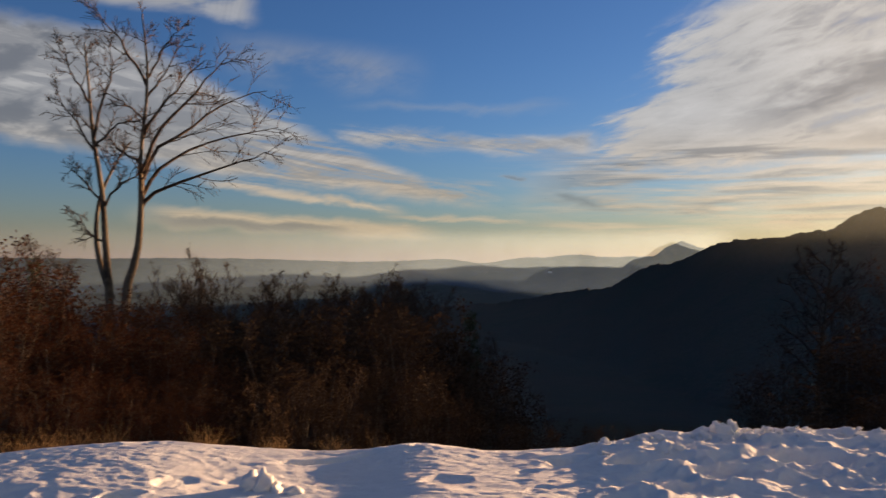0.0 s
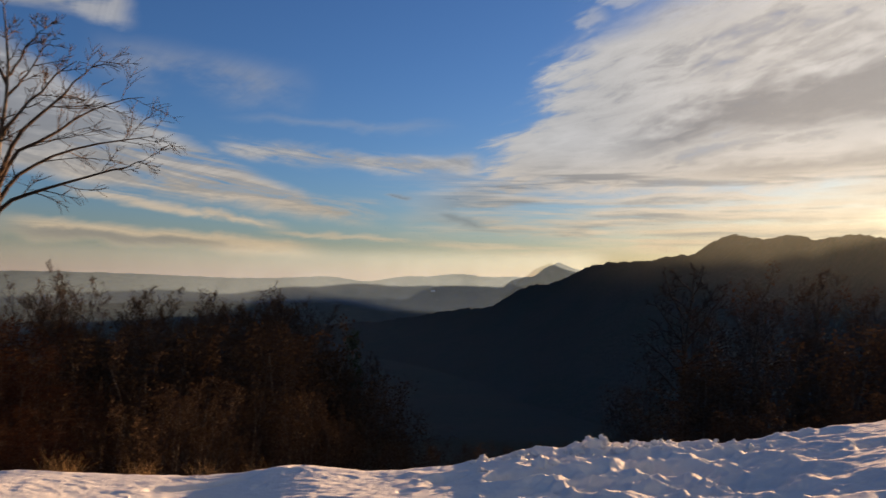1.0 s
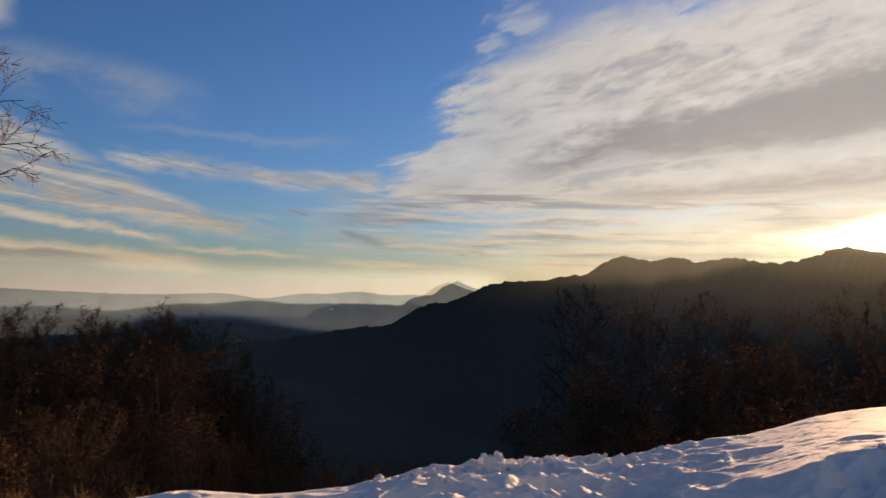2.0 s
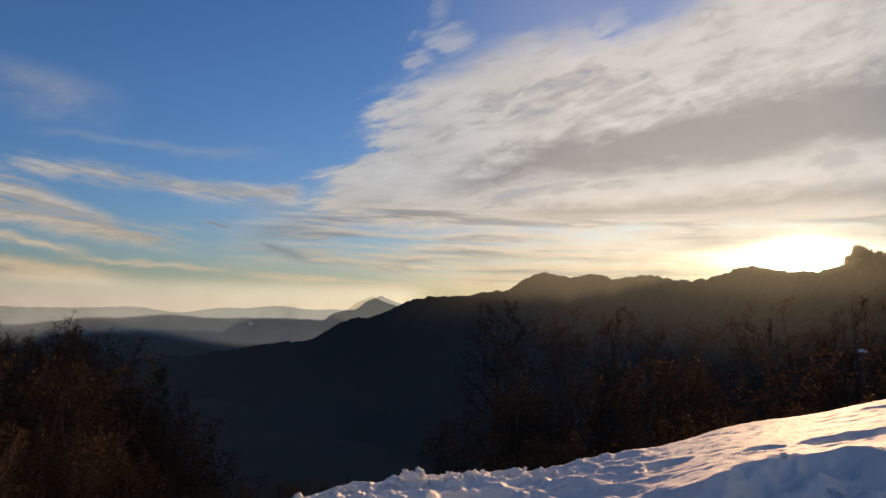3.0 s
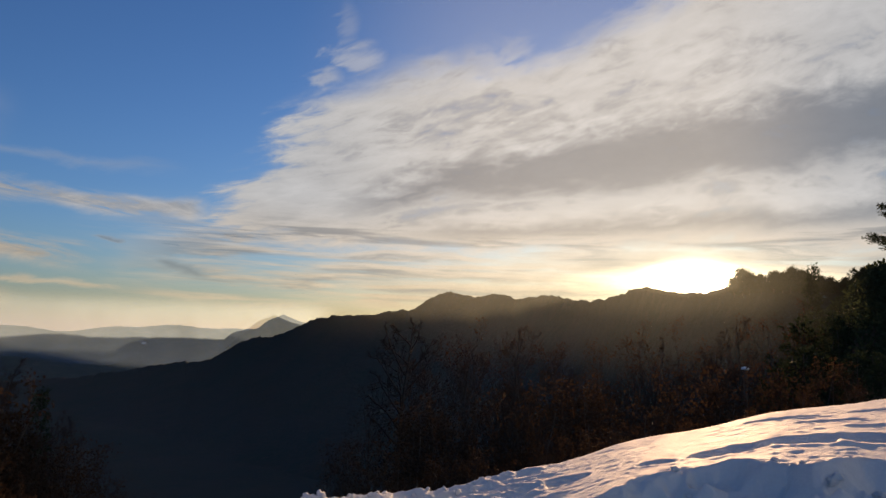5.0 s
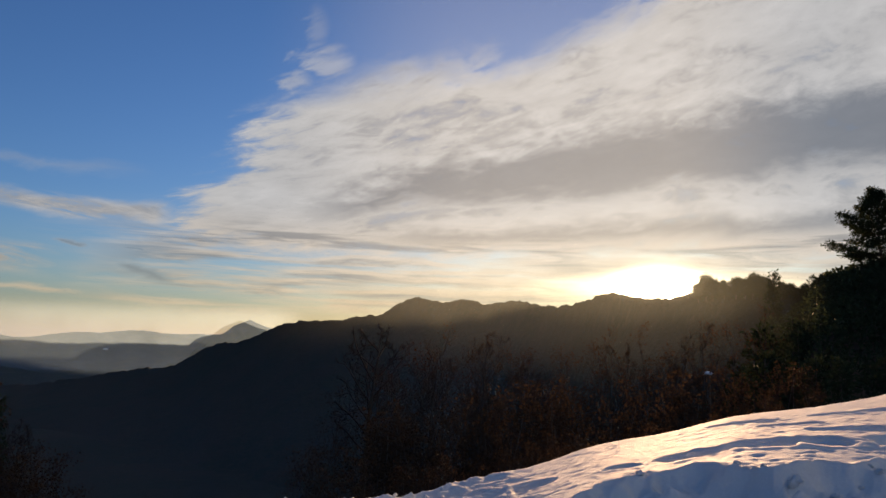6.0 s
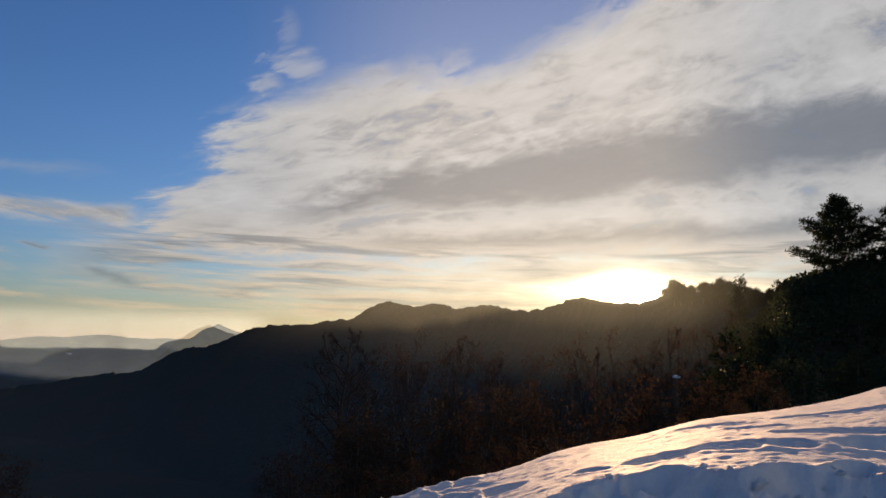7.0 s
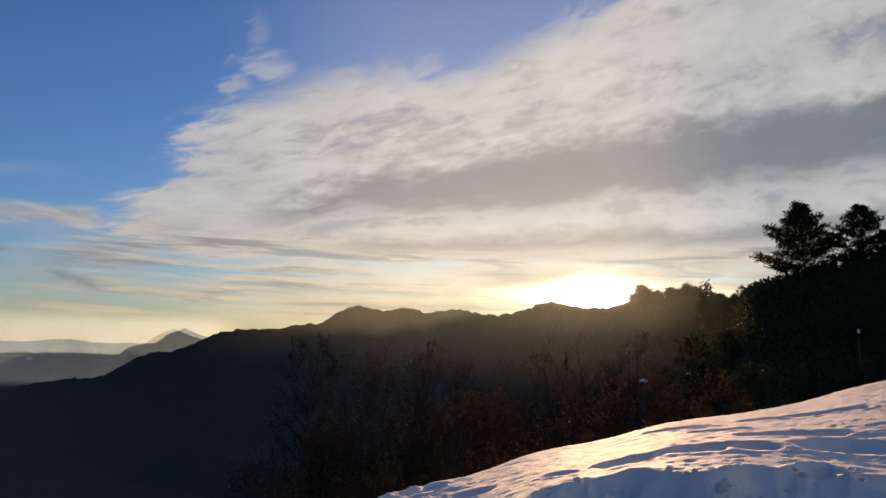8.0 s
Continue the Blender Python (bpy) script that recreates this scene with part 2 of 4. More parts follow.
SNOW = snow_material()
EARTH = material("leaf_litter", [(0.060, 0.042, 0.028), (0.036, 0.027, 0.020), (0.085, 0.055, 0.032)], 0.95, 0.25, 12.0, 0.05, 4.0)
FOREST = material("winter_forest", [(0.040, 0.036, 0.028), (0.028, 0.034, 0.026), (0.060, 0.047, 0.036)], 0.95, 0.010, 14.0, 4.0, 0.12)
FAR_LAND = material("far_woodland", [(0.050, 0.060, 0.050), (0.035, 0.046, 0.040), (0.080, 0.076, 0.060)], 0.95, 0.003, 9.0, 6.0, 0.03)
# the far sheet thickens sunward, which puts brighter air into its density
HAZE_FAR = haze_material("far_haze_sheet", 0.135, -100.0, 600.0, (-62, 12, 20.5, 22.8, 110, 195), (0.46, 0.70, 1.0))
HAZE_MID = haze_material("valley_haze_sheet", 0.028, -100.0, 360.0, (-90, -80, 19, 21.8, 70, 150), (0.42, 0.66, 1.0))
# tinted sheet added to lift the dark valley, as veiling glare would
VALLEY_LIFT = haze_material("valley_lift_sheet", 0.030, -60.0, 90.0, (-45, -30, 45, 58, -20, 55), (0.60, 0.78, 1.0))
# sunlit haze put in as see-through sheets, kept to the stretch before the ridge
HAZE_NEAR = haze_material("sunlit_haze_sheet", 0.014, 30.0, 400.0, (17, 36, 50, 62, 30, 80), (0.82, 0.96, 0.95))


# ---------------------------------------------------------------- ground
def lattice(i, j, seed):
    h = (i * 374761393 + j * 668265263 + seed * 974634777) & 0x7FFFFFFF
    h = ((h ^ (h >> 13)) * 1274126177) & 0x7FFFFFFF
    return ((h ^ (h >> 16)) & 0xFFFF) / 65535.0


def ripple(x, y, seed=0):
    """Smooth random relief between 0 and 1, of wavelength about 1."""
    x, y = np.asarray(x, float), np.asarray(y, float)
    i, j = np.floor(x).astype(np.int64), np.floor(y).astype(np.int64)
    u, v = x - i, y - j
    u, v = u * u * u * (u * (u * 6 - 15) + 10), v * v * v * (v * (v * 6 - 15) + 10)
    a, b = lattice(i, j, seed), lattice(i + 1, j, seed)
    c, d = lattice(i, j + 1, seed), lattice(i + 1, j + 1, seed)
    return (a * (1 - u) + b * u) * (1 - v) + (c * (1 - u) + d * u) * v


def relief(x, y, octaves=4, seed=0, ridged=False):
    total, amp, size = 0.0, 1.0, 0.0
    for k in range(octaves):
        n = ripple(x * 2.03 ** k + 17.3 * k, y * 2.03 ** k - 9.1 * k, seed + k)
        n = 1 - abs(2 * n - 1) if ridged else n
        total, size, amp = total + n * amp, size + amp, amp * 0.5
    return total / size


def bowls(x, y, seed):
    """Rounded hollows packed side by side, with sharp creases standing between them: 0 at their floors."""
    x, y = np.asarray(x, float), np.asarray(y, float)
    i, j = np.floor(x).astype(np.int64), np.floor(y).astype(np.int64)
    best = np.full(x.shape, 9.0)
    for a in (-1, 0, 1):
        for b in (-1, 0, 1):
            cx, cy = i + a + 0.15 + 0.7 * lattice(i + a, j + b, seed), j + b + 0.15 + 0.7 * lattice(i + a, j + b, seed + 9)
            best = np.minimum(best, (x - cx) ** 2 + (y - cy) ** 2)
    return np.minimum(best, 0.6)


def curve(table, a):
    """Smooth values between the knots of a table of (place, value) pairs."""
    t = np.array(table, float)
    a = np.asarray(a, float)
    k = np.clip(np.searchsorted(t[:, 0], a) - 1, 0, len(t) - 2)
    m = np.gradient(t[:, 1], t[:, 0])
    h = t[k + 1, 0] - t[k, 0]
    s = np.clip((a - t[k, 0]) / h, 0, 1)
    return ((2 * s**3 - 3 * s**2 + 1) * t[k, 1] + (s**3 - 2 * s**2 + s) * h * m[k]
            + (-2 * s**3 + 3 * s**2) * t[k + 1, 1] + (s**3 - s**2) * h * m[k + 1])


def smooth(v, a, b):
    s = np.clip((v - a) / (b - a), 0, 1)
    return s * s * (3 - 2 * s)


def sheet(name, x, y, z, mat, closed=False):
    """A mesh over a grid of points given as arrays of rows and columns."""
    rows, cols = x.shape
    co = np.stack([x, y, z], -1).reshape(-1, 3)
    c = np.arange(cols if closed else cols - 1)
    r = np.arange(rows - 1)[:, None] * cols
    n = (c + 1) % cols
    quads = np.stack([r + c, r + n, r + cols + n, r + cols + c], -1).reshape(-1, 4)
    mesh = bpy.data.meshes.new(name)
    mesh.from_pydata(co.tolist(), [], quads.tolist())
    mesh.polygons.foreach_set("use_smooth", np.ones(len(mesh.polygons), bool))
    mesh.materials.append(mat)
    return new(name, mesh)


def polar(az, r):
    return r * np.sin(np.radians(az)), r * np.cos(np.radians(az))


# crest of the snow bank: degrees round, how far off it lies, and how high it stands over the trodden snow
BANK_FAR = [(-180, 9), (-120, 8), (-60, 7.5), (-34, 7.0), (-12, 6.0), (5, 5.4), (20, 5.7), (35, 6.4), (50, 8.0), (60, 9.5), (70, 11.0), (90, 12), (130, 11), (180, 9)]
BANK_SLOPE = [(-180, -9), (-100, -11), (-34, -13.0), (-22, -13.2), (-16.7, -13.9), (-6.4, -14.75), (-2.9, -14.45), (5, -14.9), (9.6, -14.5), (15, -13.3), (21, -12.4), (31, -11.45),
              (35, -10.35), (41, -8.9), (45, -7.45), (50, -6.25), (55, -4.75), (60, -3.8), (64, -2.8), (67.4, -1.6), (70, -0.9), (85, 0.5), (120, -3), (180, -9)]


def bank_far(az): return curve(BANK_FAR, az)
def bank_high(az): return EYE + bank_far(az) * np.tan(np.radians(curve(BANK_SLOPE, az)))


def ground_height(az, r):
    """Height of the ground off the snow: a steep wooded bank, a valley and a plain; a wooded knoll on the sun's far side."""
    edge, top = bank_far(az), bank_high(az)
    fall = curve([(0, 0), (6, -1.9), (20, -6.5), (60, -19), (200, -62), (600, -135), (1500, -172), (2600, -240), (6000, -240)], np.maximum(r - edge, 0))
    knoll_high = curve([(-180, -1), (50, 2.0), (60, 6.4), (64, 7.4), (70, 9.6), (90, 13), (130, 8), (180, -1)], az)
    knoll = curve([(0, 0.0), (8, -0.14), (22, -0.10), (66, 1.0), (110, 1.05), (400, -3), (900, -14), (6000, -14)], np.maximum(r - edge, 0)) * np.maximum(knoll_high, 1.0)
    side = smooth(az, 53, 61) * (1 - smooth(az, 150, 175))
    behind = smooth(np.abs(az), 120, 160)
    z = top + fall * (1 - side) + knoll * side
    z = z * (1 - behind) + behind * (0.2 - np.maximum(r - 40, 0) * 0.02)
    rough = relief(r * np.sin(np.radians(az)) * 0.12, r * np.cos(np.radians(az)) * 0.12, 3, 5) - 0.5
    return np.where(r < edge - 0.15, np.minimum(top, 0) - 0.6, z - 0.10 + rough * np.clip((r - edge) * 0.06, 0, 1.2))


def make_ground():
    az = np.concatenate([np.linspace(-180, -40, 57)[:-1], np.linspace(-40, 80, 241)[:-1], np.linspace(80, 180, 41)[:-1]])
    r = np.geomspace(0.05, 4900, 160)
    A, R = np.meshgrid(az, r)
    x, y = polar(A, R)
    ground = sheet("ground", x, y, ground_height(A, R), EARTH, closed=True)
    ground.data.materials.append(FOREST)
    far = np.repeat((np.arange(len(r) - 1) > np.searchsorted(r, 90)).astype(np.int32), len(az))
    ground.data.polygons.foreach_set("material_index", far)
    tagged(ground, "dark wooded slope of leaf litter falling into a valley", "ground", kind="structure")


def dent(x, y, cx, cy, length, width, turn, deep, rim):
    """A footprint or hollow pressed into snow, with its rim."""
    c, s = math.cos(turn), math.sin(turn)
    u, v = ((x - cx) * c + (y - cy) * s) / length, (-(x - cx) * s + (y - cy) * c) / width
    d = np.sqrt(u * u + v * v) * (0.8 + 0.4 * relief(x * 6, y * 6, 2, 81))
    return -deep * (1 - smooth(d, 0.62, 1.05)) + rim * np.exp(-((d - 1.15) / 0.20) ** 2)


CLIMB = [(-12, -0.3), (-7, -0.12), (-5.25, 0.0), (-3.75, 0.08), (-2.77, 0.24), (-1.55, 0.38), (0.14, 0.62), (1.8, 0.88), (3.9, 1.33), (7, 1.8), (12, 2.2)]


def lip(A):
    """How far off the crust breaks down to the trodden path."""
    return curve([(-180, 0), (20, 2.0), (40, 3.9), (46, 4.2), (52, 4.35), (60, 4.3), (70, 4.6), (90, 5.0), (180, 0)], A)


def snow_height(A, R):
    x, y = polar(A, R)
    edge, top = bank_far(A), bank_high(A)
    # a slope that climbs across the sun's way, nearly level along it
    across = 0.656 * x - 0.755 * y
    side = 0.656 * np.sin(np.radians(A)) - 0.755 * np.cos(np.radians(A))
    s = np.clip(R / edge, 0, 1.0)
    z = curve(CLIMB, across) + (top - curve(CLIMB, side * edge)) * s * s
    z = z + np.clip(edge - R, 0, 4) * np.minimum(0.048, 0.7 * np.tan(np.radians(-np.minimum(curve(BANK_SLOPE, A), 0)))) * (0.30 - 0.22 * smooth(A, 4, 12) + 0.92 * smooth(A, 31, 45)) * (1 - smooth(A, 90, 120))
    # the crust breaks off in a ragged step towards the trodden path
    step = lip(A)
    step = step + (relief(A * 0.16, A * 0 + 3.3, 2, 71) - 0.5) * 0.55 + (relief(x * 5, y * 5, 3, 61) - 0.5) * 0.30 + (0.25 - bowls(x * 2.8, y * 2.8, 63)) * 0.35
    z = z - 0.10 * (1 - smooth(R - step, -0.22, 0.03)) * smooth(A, 36, 46) + 0.03 * np.exp(-((R - step - 0.08) / 0.07) ** 2) * smooth(A, 40, 46)
    past = np.maximum(R - edge, 0)
    z = z - past * past * 0.55 - past * 0.10
    # wind-smoothed swells everywhere, broken crust where it was trodden
    z = z + (relief(x * 0.8, y * 0.8, 2, 11) - 0.5) * (0.045 - 0.030 * smooth(A, 34, 44)) * smooth(edge - R, -0.4, 1.2)
    z = z + (relief(x * 2.6 + y * 0.8, y * 2.0 - x * 0.6, 3, 21) - 0.5) * (0.022 - 0.016 * smooth(A, 36, 46))
    trod = smooth(A, 8, 17) * (1 - smooth(A, 33, 43)) + 1.5 * smooth(A, 40, 48) * (1 - smooth(A, 80, 95)) * (1 - smooth(R - step, -0.15, 0.15))
    wx, wy = x + 0.22 * relief(x * 3, y * 3, 2, 33), y + 0.22 * relief(x * 3, y * 3, 2, 34)
    z = z + trod * ((bowls(wx * 3.4, wy * 3.4, 31) - 0.28) * 0.10 + (bowls(wx * 8.0, wy * 8.0, 37) - 0.28) * 0.075 * relief(x * 1.7, y * 1.7, 2, 38))
    z = z + trod * (relief(x * 14, y * 14, 2, 41, True) - 0.5) * 0.016
    z = z + (relief(x * 9, y * 9, 2, 51) - 0.5) * 0.009 + (relief(x * 9 - y * 7, y * 22 + x * 12, 2, 55) - 0.5) * 0.009
    flat = curve(CLIMB, across)
    z = flat + (z - flat) * smooth(R, 1.2, 3.4)
    rng = random.Random(7)
    for k in range(22):  # scattered prints
        a = rng.uniform(-34, 42)
        d = 3.9 + rng.random() ** 1.3 * 2.2
        cx, cy = polar(a, d)
        big = rng.uniform(0.06, 0.17)
        z = z + dent(x, y, cx, cy, big * 1.4, big, rng.uniform(0, 3.1), big * 0.16, big * 0.01)
    for a, d, length, width, deep in HOLLOWS:
        cx, cy = polar(a, d)
        z = z + dent(x, y, cx, cy, length, width, radians(-a) + 0.1, deep, 0.006)
    return z


HOLLOWS = [(52.2, 5.25, 0.27, 0.30, 0.09), (56.8, 5.35, 0.26, 0.32, 0.10), (60.4, 5.35, 0.20, 0.24, 0.08), (63.0, 6.2, 0.42, 0.22, 0.09), (40.3, 5.35, 0.17, 0.24, 0.06), (67.0, 5.6, 0.38, 0.28, 0.11),
           (58.5, 6.9, 0.30, 0.16, 0.05), (55.5, 7.6, 0.34, 0.16, 0.045), (65.0, 8.0, 0.45, 0.2, 0.05), (47.0, 5.1, 0.13, 0.16, 0.04), (9.5, 4.9, 0.17, 0.13, 0.07), (61.5, 7.9, 0.25, 0.14, 0.04),
           (16.0, 4.6, 0.30, 0.17, 0.09), (26.5, 4.9, 0.34, 0.2, 0.08), (-24.0, 4.75, 0.14, 0.09, 0.05), (-9.0, 5.5, 0.40, 0.10, 0.08)]


def make_snow():
    az = np.concatenate([np.linspace(-180, -37, 48)[:-1], np.linspace(-37, 75, 960)[:-1], np.linspace(75, 180, 36)[:-1]])
    s = np.concatenate([np.linspace(-0.35, 0, 12)[:-1], np.linspace(0, 1, 225)])
    A, S = np.meshgrid(az, s)
    # rows follow the crest, and stop some way down its far side
    R = 3.7 + S * np.where(S < 0, 3.7 / 0.35, bank_far(A) + 1.4 - 3.7)
    x, y = polar(A, R)
    bank = sheet("snow_bank", x, y, snow_height(A, R), SNOW, closed=True)
    tagged(bank, "trampled snow bank with footprints and a crusted crest", "snow", kind="structure")


# ---------------------------------------------------------------- mountains
def mountain(name, label, skyline, far, foot, foot_z, mat, rough, cols, seed, spur=0.0, waves=0.35):
    """A range with the given skyline (degrees round, degrees up), far off by its own table; its near face runs down to the foot in spurs and gullies."""
    a0, a1 = skyline[0][0], skyline[-1][0]
    az = np.linspace(a0, a1, cols)
    D, el = curve(far, az), curve(skyline, az)
    jag = (relief(az * 1.9, az * 0 + seed, 4, seed, True) - 0.5) * rough
    crest = EYE + D * np.tan(np.radians(el))
    s = np.concatenate([np.linspace(-0.25, 0, 8)[:-1], np.linspace(0, 1, 56) ** 1.25])[:, None]
    base = foot_z
    lean = relief(az[None, :] * waves + s * 1.4, s * 3.0 + az[None, :] * 0, 4, seed + 3, True) - 0.55
    R = D * (1 - np.clip(s, -1, 1) * (1 - foot)) * (1 + lean * spur * np.clip(s, 0, 1))
    drop = np.where(s >= 0, np.abs(s) ** 0.85, np.abs(s * 4) ** 1.2)
    z = crest + (base - crest) * drop + D * np.radians(jag) * np.exp(-np.abs(s) * 26)
    z = z + lean * spur * 2.2 * np.abs(crest - base) * np.clip(s, 0, 1) ** 0.8 * (1 - np.clip(s, 0, 1))
    x, y = polar(az[None, :] + s * 0, R)
    ob = sheet(name, x, y, z, mat)
    return tagged(ob, label, "mountain", kind="structure")


RIDGE = [(-48, -5.4), (-30, -4.9), (-14, -4.5), (-2, -4.0), (1.6, -3.75), (5.2, -3.42), (8.3, -2.9), (11.3, -2.4), (12.8, -2.35), (14.3, -1.55), (15.6, -0.72), (18.1, -0.27), (20, 0.70), (21.4, 1.15),
         (23.6, 1.43), (25.2, 1.42), (26.4, 1.78), (28.4, 2.1), (29.7, 2.98), (31.3, 3.42), (33.1, 3.06), (34.6, 3.37), (36.6, 3.07), (39.3, 3.32),
         (40.9, 3.0), (43.8, 3.28), (45.7, 4.0), (48.5, 3.72), (51.0, 3.75), (52.6, 4.2), (55, 4.45), (58, 4.4), (62, 4.4), (68, 4.5), (75, 4.5)]
RIDGE_FAR = [(-48, 2500), (-14, 2400), (-2, 2300), (10, 1900), (20, 1500), (31, 1100), (40, 760), (45, 560), (49, 440), (53, 390), (60, 350), (75, 330)]


def make_mountains():
    mountain("mountain_ridge", "dark forested mountain ridge standing against the low sun", RIDGE, RIDGE_FAR, 0.36, -220.0, FOREST, 0.30, 900, 3, 0.10)
    mountain("conical_peak", "hazy cone-shaped peak beyond the dark ridge", [(7, -4.6), (11, -3.4), (14, -1.6), (15.3, -0.15), (16.5, 0.24), (17.0, 0.68), (17.5, 0.95), (18.0, 1.16), (18.28, 1.28), (18.6, 1.14), (19.2, 0.90), (19.9, 0.68), (22, 0.1), (25, -0.4)],
             [(7, 3958), (25, 3958)], 0.996, -170.0, FAR_LAND, 0.07, 240, 13, 0.02)
    mountain("far_range", "pale hazy hills along the horizon", [(-75, -0.1), (-40, 0.1), (-31, 0.0), (-24, -0.05), (-18.7, -0.02), (-12.5, -0.14), (-6, -0.32), (-2, -0.2), (0, -0.10), (3.4, -0.42), (6.1, -0.02), (8, 0.02), (10.9, 0.24),
                            (12.2, 0.08), (14.3, 0.08), (16.5, 0.1), (20, 0.0), (26, -0.1)], [(-75, 4500), (26, 4500)], 0.80, -242.0, FAR_LAND, 0.10, 420, 23, 0.03)
    mountain("middle_hill", "low wooded hill in the misty valley", [(-60, -4.5), (-30, -2.7), (-20, -2.4), (-9.9, -2.15), (-3.8, -2.3), (-1.1, -2.12), (3, -2.5), (6.1, -3.2), (9, -3.9), (14, -4.6)],
             [(-60, 2900), (14, 2900)], 0.8, -242.0, FAR_LAND, 0.10, 260, 33, 0.04)


# one thin see-through sheet, curved round the eye, in place of haze
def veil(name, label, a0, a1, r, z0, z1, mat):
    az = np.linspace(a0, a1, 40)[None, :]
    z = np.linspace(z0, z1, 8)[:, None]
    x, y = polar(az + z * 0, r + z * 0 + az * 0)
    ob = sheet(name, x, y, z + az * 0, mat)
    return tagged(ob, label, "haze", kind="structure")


def make_haze_sheets():
    veil("backdrop_haze", "see-through sheet standing in for sunlit haze before the far hills", -80, 23, 3880, -250, 200, HAZE_FAR)
    veil("backdrop_haze", "blue see-through sheet standing in for mist in the valley", -80, 22, 3300, -250, 200, HAZE_MID)
    veil("backdrop_haze", "blue see-through sheet standing in for mist in the valley", -80, 22, 2600, -250, 200, HAZE_MID)
    # added sheet that pales the dark valley; no mist lies there
    veil("backdrop_haze", "blue see-through sheet added to lift the dark valley", -45, 60, 620, -175, 60, VALLEY_LIFT)
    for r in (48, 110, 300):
        veil("backdrop_haze", "see-through sheet standing in for sunlit haze before the ridge", 15, 66, r, -60, 90, HAZE_NEAR)


make_ground()
make_snow()
make_mountains()
make_haze_sheets()


# ---------------------------------------------------------------- plants
BARK = material("grey_bark", [(0.085, 0.070, 0.056), (0.050, 0.042, 0.035), (0.13, 0.108, 0.088)], 0.9, 3.0, 8.0, 0.01, 25.0, 0.4, stretch=(1, 1, 0.3))
PALE_BARK = material("pale_lichened_bark", [(0.13, 0.105, 0.08), (0.045, 0.036, 0.030), (0.22, 0.18, 0.14)], 0.85, 1.6, 6.0, 0.012, 22.0, 0.1, stretch=(1, 1, 0.45))
TWIG = material("twig", [(0.055, 0.039, 0.031), (0.038, 0.028, 0.023), (0.075, 0.052, 0.038)], 0.9, 2.0, 6.0, 0.0, 1.0, 0.4)
COPPER = material("dry_copper_leaves", [(0.056, 0.021, 0.010), (0.034, 0.015, 0.009), (0.076, 0.031, 0.014)], 0.8, 1.3, 9.0, 0.0, 1.0, 0.4, through_light=0.3)
BROWN = material("withered_brown_leaves", [(0.058, 0.034, 0.019), (0.038, 0.024, 0.015), (0.085, 0.048, 0.025)], 0.85, 1.3, 9.0, 0.0, 1.0, 0.4, through_light=0.22)
RUSSET = material("russet_leaves", [(0.066, 0.030, 0.015), (0.042, 0.021, 0.012), (0.085, 0.040, 0.018)], 0.85, 1.3, 9.0, 0.0, 1.0, 0.4, through_light=0.25)
GREEN = material("evergreen_needles", [(0.030, 0.042, 0.020), (0.018, 0.028, 0.014), (0.045, 0.052, 0.024)], 0.7, 1.1, 8.0, 0.0, 1.0, 0.4, through_light=0.15)
STRAW = material("dry_grass", [(0.20, 0.13, 0.065), (0.14, 0.09, 0.045), (0.26, 0.18, 0.09)], 0.8, 4.0, 6.0, 0.0, 1.0, 0.3, through_light=0.3)


class Shape:
    """Collects points and faces of one mesh."""

    def __init__(self):
        self.v, self.f = [], []

    def tube(self, pts, radii, sides):
        base = len(self.v)
        n = len(pts)
        for i, p in enumerate(pts):
            t = (pts[min(i + 1, n - 1)] - pts[max(i - 1, 0)]).normalized()
            a = t.cross(Vector((0.31, 0.95, 0.11)))
            a = a.normalized() if a.length > 1e-4 else Vector((1, 0, 0))
            b = t.cross(a)
            for k in range(sides):
                w = 6.28318 * k / sides
                self.v.append(p + (a * math.cos(w) + b * math.sin(w)) * radii[i])
        for i in range(n - 1):
            for k in range(sides):
                m = (k + 1) % sides
                self.f.append((base + i * sides + k, base + i * sides + m, base + (i + 1) * sides + m, base + (i + 1) * sides + k))

    def leaf(self, p, along, across, length, width):
        """A small pointed leaf, folded along its rib."""
        base = len(self.v)
        lift = along.cross(across) * width * 0.35
        self.v += [p, p + along * length * 0.5 + across * width * 0.5 + lift, p + along * length, p + along * length * 0.5 - across * width * 0.5 + lift]
        self.f += [(base, base + 1, base + 2), (base, base + 2, base + 3)]

    def mesh(self, name, mat, smooth_it=True):
        me = bpy.data.meshes.new(name)
        me.from_pydata([tuple(p) for p in self.v], [], self.f)
        if smooth_it:
            me.polygons.foreach_set("use_smooth", np.ones(len(me.polygons), bool))
        me.materials.append(mat)
        return me


def aim(rng):
    while True:
        v = Vector((rng.uniform(-1, 1), rng.uniform(-1, 1), rng.uniform(-1, 1)))
        if 0.05 < v.length < 1:
            return v.normalized()


def path_of(rng, start, heading, length, steps, wander, lift):
    pts, d = [start.copy()], heading.normalized()
    for _ in range(steps):
        d = (d + aim(rng) * wander + Vector((0, 0, lift))).normalized()
        pts.append(pts[-1] + d * (length / steps))
    return pts


def taper(r0, r1, n):
    return [r0 + (r1 - r0) * (i / (n - 1)) ** 0.8 for i in range(n)]


